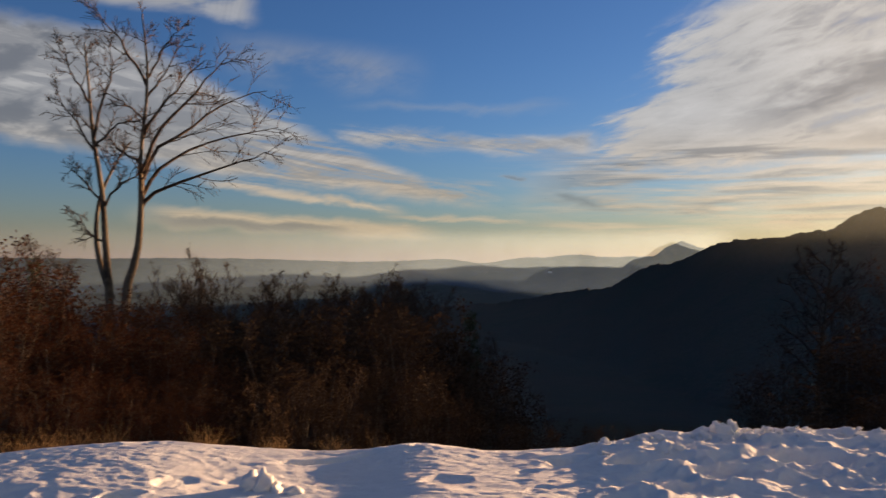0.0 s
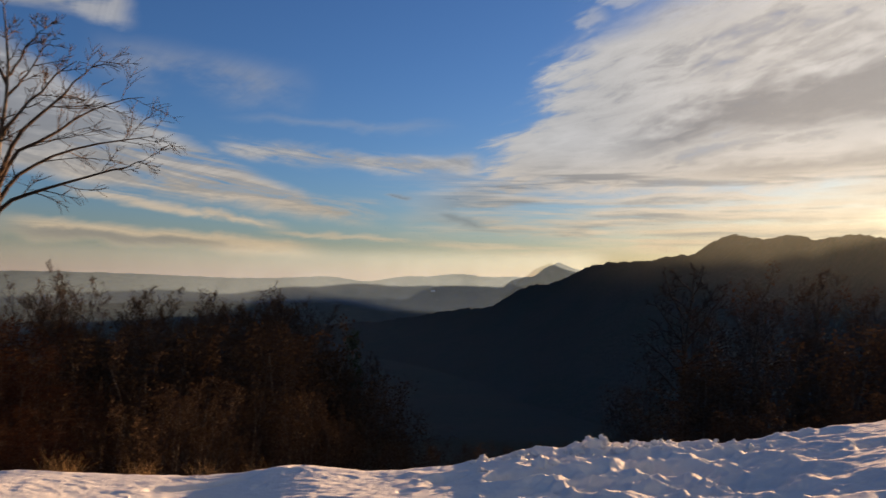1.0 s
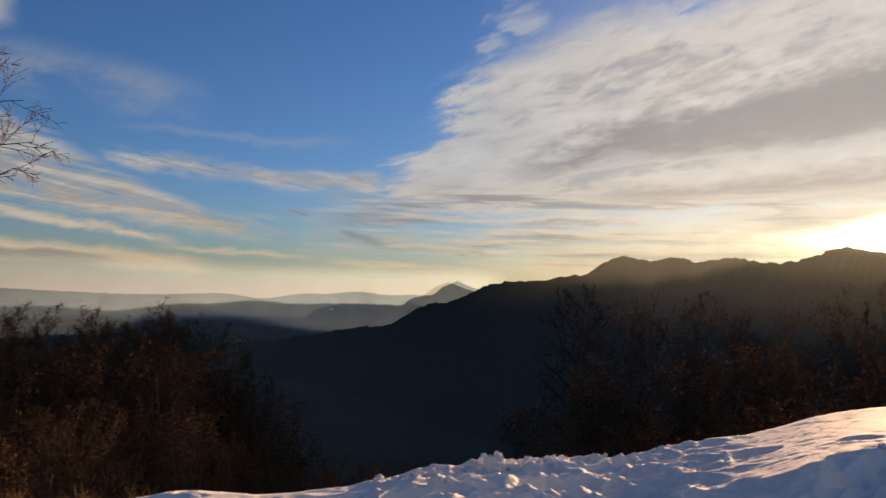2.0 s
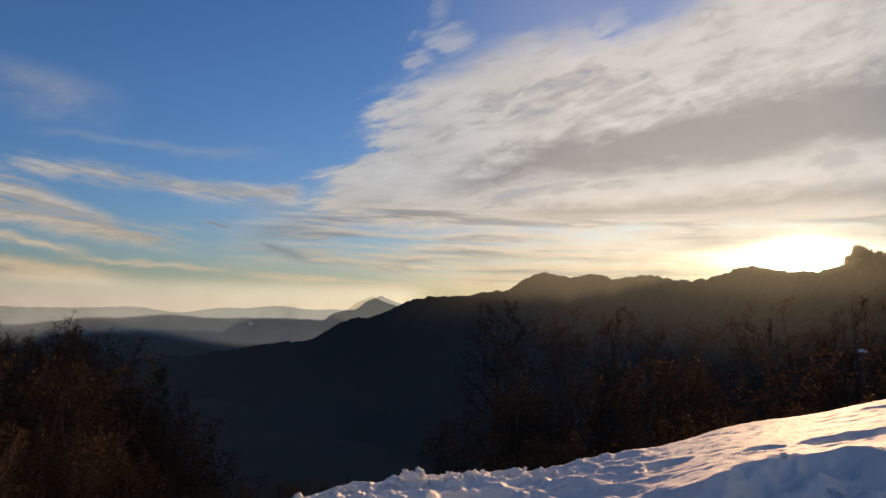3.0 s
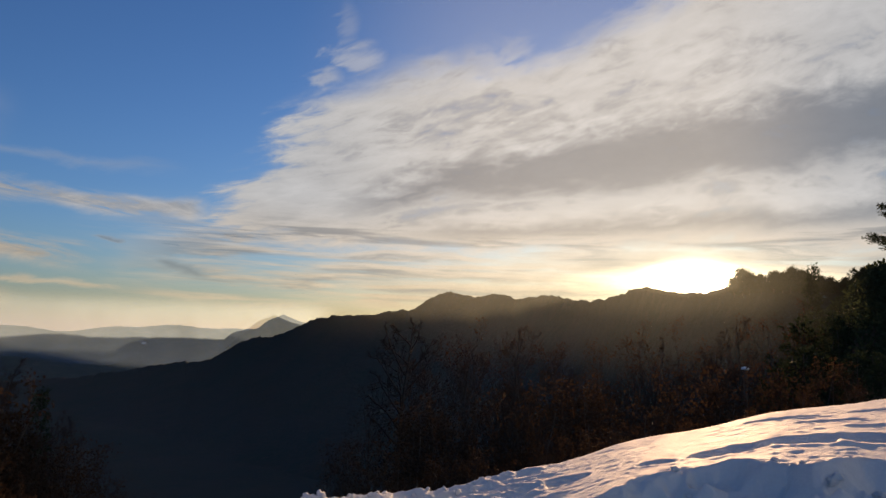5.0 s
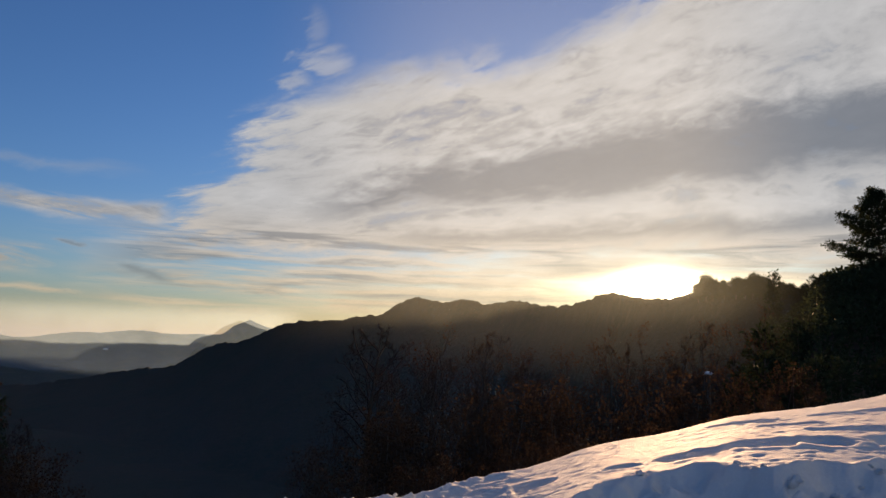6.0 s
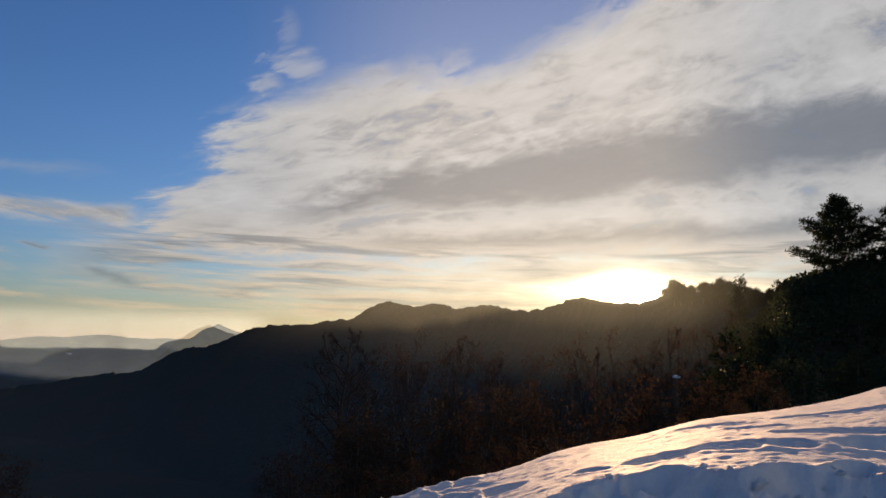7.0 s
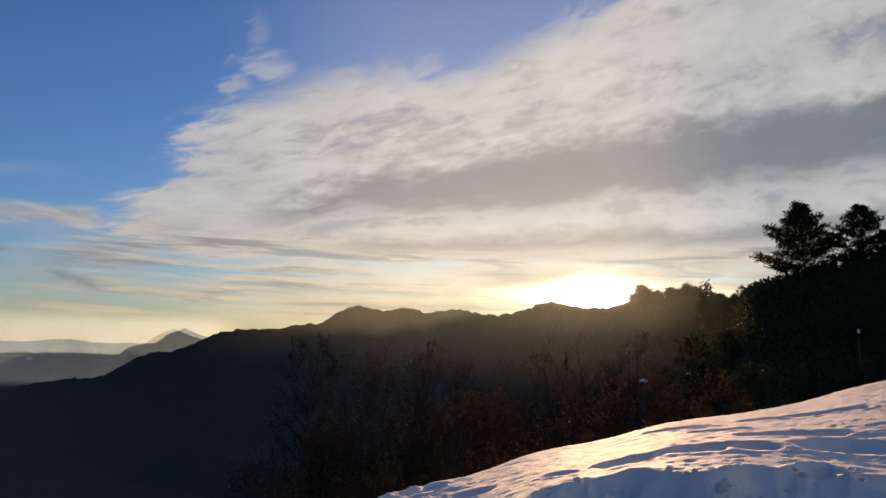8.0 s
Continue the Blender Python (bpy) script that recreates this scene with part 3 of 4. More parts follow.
def sprout(rng, shape, pts, radius, length, level, per, wander, lift, spread, tips, sides=3, thin=0.004):
    """Side branches along a limb, and theirs, down to the twigs. tips gathers where leaves may sit."""
    n = len(pts)
    for i in range(per):
        at = rng.uniform(0.25, 1.0)
        k = min(int(at * (n - 1)), n - 2)
        p = pts[k].lerp(pts[k + 1], at * (n - 1) - k)
        main = (pts[k + 1] - pts[k]).normalized()
        out = aim(rng)
        out = (out - main * out.dot(main)).normalized()
        d = main * (1 - spread) + out * spread + Vector((0, 0, lift * 2))
        ln = length * rng.uniform(0.55, 1.1) * (1.15 - 0.55 * at)
        r = max(radius * (1.1 - 0.6 * at), thin)
        sub = path_of(rng, p, d, ln, 4 if level > 1 else 3, wander, lift)
        shape.tube(sub, taper(r, thin * 0.6, len(sub)), sides)
        tips.append((sub[-1], sub[-1] - sub[-2]))
        tips.append((sub[-2], sub[-1] - sub[-2]))
        if level > 1:
            sprout(rng, shape, sub, r * 0.5, ln * 0.52, level - 1, max(3, per - 1), wander, lift, spread, tips, sides, thin)


def leaves_on(rng, shape, tips, each, length, width, loose, droop=-0.2):
    for p, d in tips:
        for _ in range(each):
            along = (aim(rng) + d.normalized() * 0.5 + Vector((0, 0, droop))).normalized()
            across = along.cross(aim(rng)).normalized()
            s = rng.uniform(0.6, 1.25)
            shape.leaf(p + aim(rng) * loose * rng.random() ** 0.5, along, across, length * s, width * s)


def part(name, mesh, parent, label=""):
    ob = new(name, mesh)
    ob.parent = parent
    return tagged(ob, label)


def plant(name, seed, label, category, height, stems, limbs, level, per, reach, radius, bark, leaf=None, leaf_each=0, leaf_size=0.07, low=0.25, lift=0.10, wander=0.28, spread=0.62, thin=0.006, lean=0.06, round_top=1.0, rise=0.55):
    """A tree or shrub: stems from one foot, limbs, twigs, and leaves where it keeps them. Its foot is at the origin."""
    rng = random.Random(seed)
    root = new(name)
    twigs, tips = Shape(), []
    for k in range(stems):
        stem = Shape()
        heading = Vector((rng.uniform(-1, 1) * lean * (1 + stems * 0.5), rng.uniform(-1, 1) * lean * (1 + stems * 0.5), 1))
        h = height * (1 if k == 0 else rng.uniform(0.7, 0.98))
        pts = path_of(rng, Vector((rng.uniform(-1, 1), rng.uniform(-1, 1), 0)) * 0.12 * (stems - 1) + Vector((0, 0, -0.4)), heading, h, 9, 0.07, 0.03)
        stem.tube(pts, taper(radius, thin * 1.5, len(pts)), 7)
        part("trunk", stem.mesh("trunk", bark), root)
        n = len(pts)
        for i in range(limbs):
            at = low + (0.97 - low) * (i + rng.random()) / limbs
            j = min(int(at * (n - 1)), n - 2)
            p = pts[j].lerp(pts[j + 1], at * (n - 1) - j)
            w = i * 2.4 + rng.uniform(-0.5, 0.5) + k
            shape_at = math.sin(math.pi * min(1.0, (at - low) / (1 - low) * 0.75 + 0.22)) ** round_top
            ln = reach * rng.uniform(0.75, 1.15) * (0.35 + 0.65 * shape_at)
            d = Vector((math.cos(w), math.sin(w), rise + 0.9 * at))
            r = radius * (1 - at * 0.75) * 0.45
            sub = path_of(rng, p, d, ln, 6, wander * 0.7, lift)
            twigs.tube(sub, taper(max(r, thin * 1.5), thin, len(sub)), 4)
            sprout(rng, twigs, sub, r * 0.5, ln * 0.45, level, per, wander, lift, spread, tips, 3, thin)
            tips.append((sub[-1], sub[-1] - sub[-2]))
    part("crown", twigs.mesh("crown", TWIG), root, "bare brown branches and twigs")
    if leaf:
        crown = Shape()
        leaves_on(rng, crown, tips, leaf_each, leaf_size, leaf_size * 0.6, leaf_size * 3.0)
        part("foliage", crown.mesh("foliage", leaf, False), root, "loose dry leaves")
    tagged(root, label, category)
    return root


def on_ground(az, r, sink=0.0):
    x, y = polar(az, r)
    return float(x), float(y), float(ground_height(np.array(float(az)), np.array(float(r)))) - sink


def stand(kinds, spots, group, rng):
    """Plants copies of the kinds at spots of (degrees, metres, height as a share, ...), on the ground."""
    for az, r, share in spots:
        ob = rng.choice(kinds)
        x, y, z = on_ground(az, r, 0.1)
        made = copy_thing(ob, Matrix.Translation((x, y, z)) @ Matrix.Rotation(rng.uniform(0, 6.28), 4, "Z") @ Matrix.Diagonal((share * rng.uniform(0.85, 1.15), share * rng.uniform(0.85, 1.15), share, 1)))
        tagged(made, group=group)


def to_height(az, r, el, tall):
    """The share of a plant of that height whose top shows at the elevation el."""
    return max(0.25, (EYE + r * math.tan(radians(el)) - on_ground(az, r)[2]) / tall)


def drop_first(obs):
    for ob in obs:
        for o in (*ob.children_recursive, ob):
            bpy.data.objects.remove(o)


def make_birch():
    """The tall pair of pale stems by the bank, their limbs reaching out to the sunny side."""
    rng = random.Random(41)
    az0, r0 = -24.2, 29.0
    x0, y0, z0 = on_ground(az0, r0)
    root = tagged(new("bare_tree"), "tall leafless tree with two pale trunks above copper shrubs", "tree")
    root.matrix_world = Matrix.Translation((x0, y0, z0)) @ Matrix.Rotation(radians(-az0), 4, "Z")

    def at(az, el, deep=0.0):
        return Vector((r0 * math.tan(radians(az - az0)), deep, EYE + (r0 + deep) * math.tan(radians(el)) - z0))

    def bend(knots, steps=14):
        out = []
        for i in range(steps + 1):
            s = i / steps * (len(knots) - 1)
            k = min(int(s), len(knots) - 2)
            a, b, c, d = knots[max(k - 1, 0)], knots[k], knots[k + 1], knots[min(k + 2, len(knots) - 1)]
            u = s - k
            p = 0.5 * ((2 * b) + (c - a) * u + (2 * a - 5 * b + 4 * c - d) * u * u + (3 * b - a - 3 * c + d) * u * u * u)
            out.append(p)
        return out

    stem_a = bend([Vector((-0.15, 0, -0.5)), at(-24.75, -3.8), at(-25.0, 0.2), at(-25.3, 4.7), at(-25.9, 8.6, 0.2), at(-26.2, 12.0, 0.3), at(-26.5, 15.0, 0.2)])
    stem_b = bend([Vector((0.0, 0, -0.5)), at(-23.8, -3.8), at(-22.95, 0.3), at(-22.7, 4.0), at(-22.75, 7.5), at(-22.3, 12.9, -0.2), at(-22.7, 17.4)])
    stem_c = bend([at(-24.6, -3.0), at(-25.6, 0.6, 0.3), at(-25.5, 4.0, 0.5), at(-24.4, 6.8, 0.6), at(-23.4, 8.4, 0.8)])
    for pts, r in ((stem_a, 0.19), (stem_b, 0.21), (stem_c, 0.13)):
        s = Shape()
        s.tube(pts, taper(r, 0.025, len(pts)), 9)
        part("trunk", s.mesh("trunk", PALE_BARK), root, "pale trunk mottled with dark lichen")
    limbs = [
        [(-22.75, 3.6), (-21.5, 5.0), (-18.5, 6.2), (-15.2, 7.6), (-13.6, 8.3)],
        [(-22.75, 3.6), (-21.8, 6.2), (-19.2, 8.0), (-15.5, 9.4), (-12.3, 10.1)],
        [(-22.72, 4.6), (-21.9, 7.6), (-19.0, 9.8), (-16.3, 11.8), (-13.2, 12.9)],
        [(-22.75, 6.0), (-21.6, 9.0), (-19.6, 11.6), (-18.0, 13.6), (-16.6, 15.3)],
        [(-22.6, 9.0), (-21.2, 11.2), (-19.6, 13.4), (-18.4, 14.7)],
        [(-22.4, 11.5), (-21.2, 13.4), (-20.0, 15.6)],
        [(-22.3, 13.0), (-21.2, 15.2), (-20.2, 16.6)],
        [(-22.3, 12.5), (-23.6, 14.6), (-24.6, 16.0), (-26.2, 17.4)],
        [(-22.5, 10.0), (-24.0, 11.2), (-25.2, 11.8)],
        [(-22.7, 7.0), (-24.2, 7.8), (-25.4, 9.6)],
        [(-25.6, 7.2), (-26.8, 9.4), (-28.2, 11.4)],
        [(-25.8, 8.4), (-25.2, 11.4), (-24.6, 13.6), (-24.9, 15.0)],
        [(-25.7, 8.0), (-24.2, 9.6), (-22.9, 9.9)],
        [(-26.1, 11.0), (-27.2, 12.8), (-27.6, 14.4)],
        [(-25.2, 4.0), (-26.6, 5.6), (-27.2, 6.2)],
        [(-25.1, 1.0), (-26.2, 1.8), (-26.9, 3.2)],
        [(-25.2, 3.6), (-24.2, 5.2), (-23.0, 6.0), (-22.2, 6.9)],
    ]
    twigs = Shape()
    for k, knots in enumerate(limbs):
        deep = rng.uniform(-1.6, 1.6)
        pts = bend([at(a, e, deep * i / (len(knots) - 1)) for i, (a, e) in enumerate(knots)], 10)
        pts = [p + aim(rng) * 0.05 for p in pts]
        length = sum((pts[i + 1] - pts[i]).length for i in range(10))
        s = Shape()
        r = 0.028 + 0.012 * length
        s.tube(pts, taper(min(r, 0.10), 0.012, len(pts)), 6)
        part("limb", s.mesh("limb", TWIG), root, "dark arching limb")
        tips = []
        sprout(rng, twigs, pts, 0.026, 0.60 * length ** 0.75, 2, 10, 0.20, 0.015, 0.50, tips, 4, 0.011)
    for pts in (stem_a[8:], stem_b[8:], stem_c[6:]):
        tips = []
        sprout(rng, twigs, pts, 0.03, 1.35, 2, 12, 0.22, 0.02, 0.6, tips, 4, 0.011)
    part("crown", twigs.mesh("crown", TWIG), root, "fine bare twigs")


def make_plants():
    rng = random.Random(5)
    copper = [plant("copper_shrub", s, "dense shrub with dry copper leaves on the slope", "shrub", 4.0, 6, 7, 1, 7, 1.6, 0.035, BARK, COPPER, 7, 0.062, 0.12, 0.10, 0.30) for s in (1, 2, 3)]
    brown = [plant("brown_shrub", s, "dark twiggy shrub with a few withered brown leaves", "shrub", 4.0, 3, 6, 2, 3, 1.8, 0.035, BARK, BROWN, 2, 0.10, 0.15, 0.12, 0.30, thin=0.008) for s in (4, 5, 6)]
    bare = [plant("leafless_tree", s, "slender leafless tree with fine brown twigs in the thicket", "tree", 10.0, 2, 15, 2, 7, 2.5, 0.09, BARK, BROWN, 1, 0.06, 0.20, 0.11, 0.26, thin=0.009) for s in (7, 8, 9, 10)]
    kept = [plant("russet_tree", s, "young tree keeping its russet leaves in the dark thicket", "tree", 9.0, 2, 13, 1, 7, 2.4, 0.08, BARK, RUSSET, 4, 0.085, 0.18, 0.10, 0.26) for s in (11, 12)]
    # copper thicket on the cold side, falling towards the path
    spots = []
    for az, r, el in ((-37, 17, 1.6), (-34, 19, 1.2), (-31.5, 20, 0.6), (-29.6, 21, -0.6), (-27.6, 21, -1.6), (-25.6, 22, -2.9), (-23.6, 21, -3.4), (-21.6, 22, -3.2), (-20, 20, -4.8), (-33, 14, -2.2), (-30, 14.5, -3.2),
                      (-27.3, 15, -4.4), (-24.6, 15.5, -5.0), (-22, 15.5, -5.2), (-19.6, 16, -6.6), (-18, 17, -7.6), (-35.5, 12, -4.6), (-31.5, 11.5, -6.0), (-28, 11.5, -7.0), (-25, 12, -7.4), (-21.9, 12.5, -8.0),
                      (-19.2, 13, -9.2), (-17.0, 14, -10.0), (-33.5, 9.6, -8.8), (-29.8, 9.6, -9.6), (-26.4, 9.8, -10.0), (-23.2, 10, -10.4), (-20.3, 10.3, -11.2)):
        spots.append((az, r, to_height(az, r, el, 4.0)))
    stand(copper, spots, "copper shrubs on the slope", rng)
    # the dark thicket in the dip
    spots = []
    for az, r, el in ((-21, 36, 0.3), (-19.6, 38, -0.8), (-17.6, 44, -1.9), (-15.6, 42, -1.1), (-13.6, 43, -1.7), (-11.6, 46, -2.4), (-9.6, 44, -2.0), (-8.0, 42, -1.5), (-6.4, 40, -1.0), (-4.9, 41, -1.5), (-3.4, 42, -1.6),
                      (-2.0, 42, -1.7), (-0.7, 43, -2.9), (0.4, 44, -4.6), (-18.2, 30, -3.2), (-15.5, 31, -3.6), (-12.4, 32, -4.2), (-9.4, 31, -3.4), (-6.8, 30, -3.0), (-4.2, 31, -3.2), (-1.6, 32, -4.2), (1.4, 33, -6.4),
                      (-30, 40, 0.8), (-27.5, 42, 0.4), (-33, 36, 1.4)):
        spots.append((az, r, to_height(az, r, el, 10.0)))
    for k in range(54):
        az = -21.0 + 24.0 * (k % 27) / 26 + rng.uniform(-0.4, 0.4)
        r = rng.uniform(34, 40) if k < 27 else rng.uniform(23, 29)
        top = (-2.4 if k < 27 else -4.2) + 0.7 * math.sin(az * 0.75 + 4.4) - max(0.0, az + 2.0) * 0.9 + rng.uniform(-0.5, 0.3)
        spots.append((az, r, to_height(az, r, top, 10.0)))
    stand(bare, spots, "leafless trees of the thicket", rng)
    spots = []
    for k in range(46):
        az = -17.5 + 25.0 * (k % 23) / 22 + rng.uniform(-0.5, 0.5)
        r = rng.uniform(18, 27) if k < 23 else rng.uniform(11, 17)
        top = (-4.6 if k < 23 else -8.4) - max(0.0, az + 1.5) * 0.75 + rng.uniform(-0.6, 0.6)
        spots.append((az, r, to_height(az, r, max(top, -13.0), 4.0)))
    stand(brown, spots, "dark shrubs below the bank", rng)
    stand(kept, [(az, r, to_height(az, r, el, 9.0)) for az, r, el in ((-11, 36, -4.2), (-2.6, 28, -5.2), (1.6, 26, -7.4), (4.2, 24, -9.6), (-7.5, 26, -6.0))], "russet trees", rng)
    # the thicket under the sun
    spots = []
    for az, r, el in ((25.6, 38, -3.6), (28.8, 40, -2.0), (30.6, 36, -1.2), (32.2, 38, -0.6), (34.4, 37, 0.6), (36.0, 40, -0.4), (38.2, 37, -0.2), (40.2, 38, -0.4), (42.4, 38, 0.0), (44.8, 40, 0.4), (47.2, 40, 0.6),
                      (49.6, 42, 0.9), (52, 42, 1.2), (54.4, 44, 1.9), (56.4, 46, 2.7), (24.3, 34, -6.4), (22.6, 32, -8.4)):
        spots.append((az, r, to_height(az, r, el, 9.0)))
    stand(kept, spots, "russet trees", rng)
    spots = [(az, r, to_height(az, r, el, 10.0)) for az, r, el in ((31.6, 33, -0.2), (35.2, 34, 0.9), (37.2, 33, 0.1), (41.3, 34, -1.2), (45.8, 36, 0.4), (48.4, 34, -0.2), (50.8, 36, 0.4), (53.2, 37, 1.2), (29.4, 31, -2.6), (39.2, 30, -2.4))]
    stand(bare, spots, "leafless trees of the thicket", rng)
    spots = []
    for k in range(40):
        az = 22.5 + 37.0 * (k % 20) / 19 + rng.uniform(-0.6, 0.6)
        r = rng.uniform(20, 28) if k < 20 else rng.uniform(13, 18)
        top = (-5.6 if k < 20 else -8.6) + (az - 30) * 0.16 - max(0.0, 27.0 - az) * 0.8 + rng.uniform(-0.6, 0.6)
        spots.append((az, r, to_height(az, r, max(top, -12.5), 4.0)))
    spots += [(az, r, to_height(az, r, -12.6, 4.0)) for az, r in ((8.5, 13), (10.5, 14), (12.5, 13), (14.5, 15), (16.5, 13.5), (18.5, 15), (20.5, 14))]
    stand(brown, spots, "dark shrubs below the bank", rng)
    # the lone tree before the ridge
    lone = plant("leafless_tree", 77, "lone leafless tree with a wide open crown", "tree", 11.0, 1, 18, 2, 6, 2.9, 0.24, BARK, None, 0, 0.1, 0.50, 0.05, 0.26, thin=0.026, rise=0.1)
    x, y, z = on_ground(27.2, 40)
    lone.matrix_world = Matrix.Translation((x, y, z)) @ Matrix.Diagonal((1, 1, to_height(27.2, 40, 0.5, 11.0), 1))
    drop_first(copper + brown + bare + kept)


def evergreen(seed, name, label, height, reach, layers, each, needle, low=0.22):
    """An evergreen whose boughs carry flat ragged sprays of needles, with gaps between."""
    rng = random.Random(seed)
    root = tagged(new(name), label, "tree")
    s = Shape()
    pts = path_of(rng, Vector((0, 0, -0.5)), Vector((0.02, 0, 1)), height + 0.4, 10, 0.035, 0.03)
    s.tube(pts, taper(height * 0.022, 0.02, len(pts)), 8)
    part("trunk", s.mesh("trunk", BARK), root, "dark straight trunk")
    boughs, crown, tips = Shape(), Shape(), []
    for i in range(layers):
        at = low + (0.98 - low) * (i + rng.random() * 0.8) / layers
        k = min(int(at * 10), 9)
        p = pts[k].lerp(pts[k + 1], at * 10 - k)
        w = i * 2.4 + rng.uniform(-0.6, 0.6)
        u = (at - low) / (1 - low)
        ln = reach * rng.uniform(0.65, 1.15) * (1.0 - u) ** 0.95 * (0.8 + 0.2 * min(1.0, u * 4)) + 0.25
        sub = path_of(rng, p, Vector((math.cos(w), math.sin(w), 0.12 + u * 0.7)), ln, 5, 0.12, 0.03)
        boughs.tube(sub, taper(0.05 * (1.1 - u), 0.012, len(sub)), 4)
        # flat side twigs, shorter towards the end of the bough
        count = max(3, int(2 + ln * 2.4))
        for n in range(count):
            v = 0.22 + 0.76 * n / count
            m = min(int(v * 5), 4)
            q = sub[m].lerp(sub[m + 1], v * 5 - m)
            main = (sub[m + 1] - sub[m]).normalized()
            flat = main.cross(Vector((0, 0, 1))).normalized() * (1 if n % 2 else -1)
            twig = path_of(rng, q, main * 0.7 + flat * 0.75 + Vector((0, 0, rng.uniform(-0.05, 0.2))), (0.28 + ln * 0.30) * (1.15 - 0.7 * v), 3, 0.16, 0.03)
            boughs.tube(twig, taper(0.018, 0.006, len(twig)), 3)
            tips += [(twig[1], twig[2] - twig[1]), (twig[2], twig[3] - twig[2]), (twig[3], twig[3] - twig[2])]
        tips.append((sub[-1], sub[-1] - sub[-2]))
    tips.append((pts[-1], Vector((0, 0, 1))))
    leaves_on(rng, crown, tips, each, needle, needle * 0.40, needle * 1.1, 0.05)
    part("bough_frame", boughs.mesh("bough_frame", TWIG), root, "dark boughs")
    part("crown", crown.mesh("crown", GREEN, False), root, "ragged dark green needle sprays with gaps")
    return root


def make_evergreens():
    rng = random.Random(15)
    a = evergreen(3, "evergreen_tree", "tall dark evergreen tree on the knoll against the sky", 9.0, 6.2, 54, 15, 0.26, 0.03)
    b = evergreen(8, "evergreen_tree", "tall dark evergreen tree on the knoll against the sky", 8.8, 5.2, 52, 15, 0.26, 0.03)
    for ob, az, r, el in ((a, 64.5, 74, 11.1), (b, 68.2, 76, 10.8), (evergreen(13, "evergreen_tree", "tall dark evergreen tree on the knoll against the sky", 8.8, 5.2, 52, 15, 0.26, 0.03), 72.0, 77, 10.4)):
        x, y, z = on_ground(az, r, 0.2)
        high = (EYE + r * math.tan(radians(el)) - z) / 9.0
        ob.matrix_world = Matrix.Translation((x, y, z)) @ Matrix.Rotation(az, 4, "Z") @ Matrix.Diagonal((1, 1, high, 1))
        tagged(ob, group="evergreens on the knoll")
    # dark evergreens that clothe the knoll
    kinds = [evergreen(s, "evergreen_shrub", "dark evergreen bush on the shaded knoll", 5.0, 2.4, 16, 4, 0.30, 0.04) for s in (21, 22, 23)]
    spots = []
    for k in range(92):
        row = k % 4
        az = 55.5 + 21.0 * (k // 4) / 22 + rng.uniform(-0.5, 0.5)
        r = (62, 46, 30, 71)[row] + rng.uniform(-4, 4)
        top = (4.6 + (az - 60) * 0.16, 2.4 + (az - 60) * 0.15, -0.2 + (az - 60) * 0.10, 5.1 + (az - 60) * 0.19)[row] + rng.uniform(-0.5, 0.4)
        if az < 60:
            top = min(top, 4.2 - (60 - az) * 0.9)
        spots.append((az, r, min(1.6, to_height(az, r, top, 5.0))))
    stand(kinds, spots, "evergreen bushes on the knoll", rng)
    x, y, z = on_ground(57.4, 90, 0.2)
    spire = evergreen(31, "evergreen_tree", "slender dark evergreen below the ridge", 9.0, 1.7, 34, 6, 0.3, 0.1)
    spire.matrix_world = Matrix.Translation((x, y, z)) @ Matrix.Diagonal((1.3, 1.3, (EYE + 90 * math.tan(radians(5.5)) - z) / 9.0, 1))
    for az, r, el in ((1.9, 60, -4.3), (-29.6, 70, 0.3)):
        x, y, z = on_ground(az, r, 0.2)
        fir = evergreen(33 + r, "young_fir", "small dark fir spire rising from the thicket", 9.0, 2.3, 40, 5, 0.22, 0.05)
        fir.matrix_world = Matrix.Translation((x, y, z)) @ Matrix.Diagonal((1.0, 1.0, (EYE + r * math.tan(radians(el)) - z) / 9.0, 1))
    drop_first(kinds)


def make_undergrowth():
    """Low evergreen scrub that covers the knoll."""
    rng = random.Random(35)
    shape = Shape()
    for _ in range(34000):
        az, r = rng.uniform(55, 78), 24 + 54 * rng.random() ** 0.7
        x, y = polar(az, r)
        shape.v.append(Vector((float(x), float(y), r)))
        shape.f.append(az)
    at = np.array([tuple(v) for v in shape.v])
    z = ground_height(np.array(shape.f), at[:, 2])
    cover = Shape()
    for (x, y, r), h in zip(at.tolist(), z.tolist()):
        along = (aim(rng) + Vector((0, 0, 0.5))).normalized()
        cover.leaf(Vector((x, y, h + rng.random() ** 2 * 1.1)), along, along.cross(aim(rng)).normalized(), r * rng.uniform(0.004, 0.009), r * rng.uniform(0.002, 0.005))
    tagged(new("undergrowth", cover.mesh("undergrowth", GREEN, False)), "dark evergreen scrub covering the knoll", "undergrowth", kind="stuff")


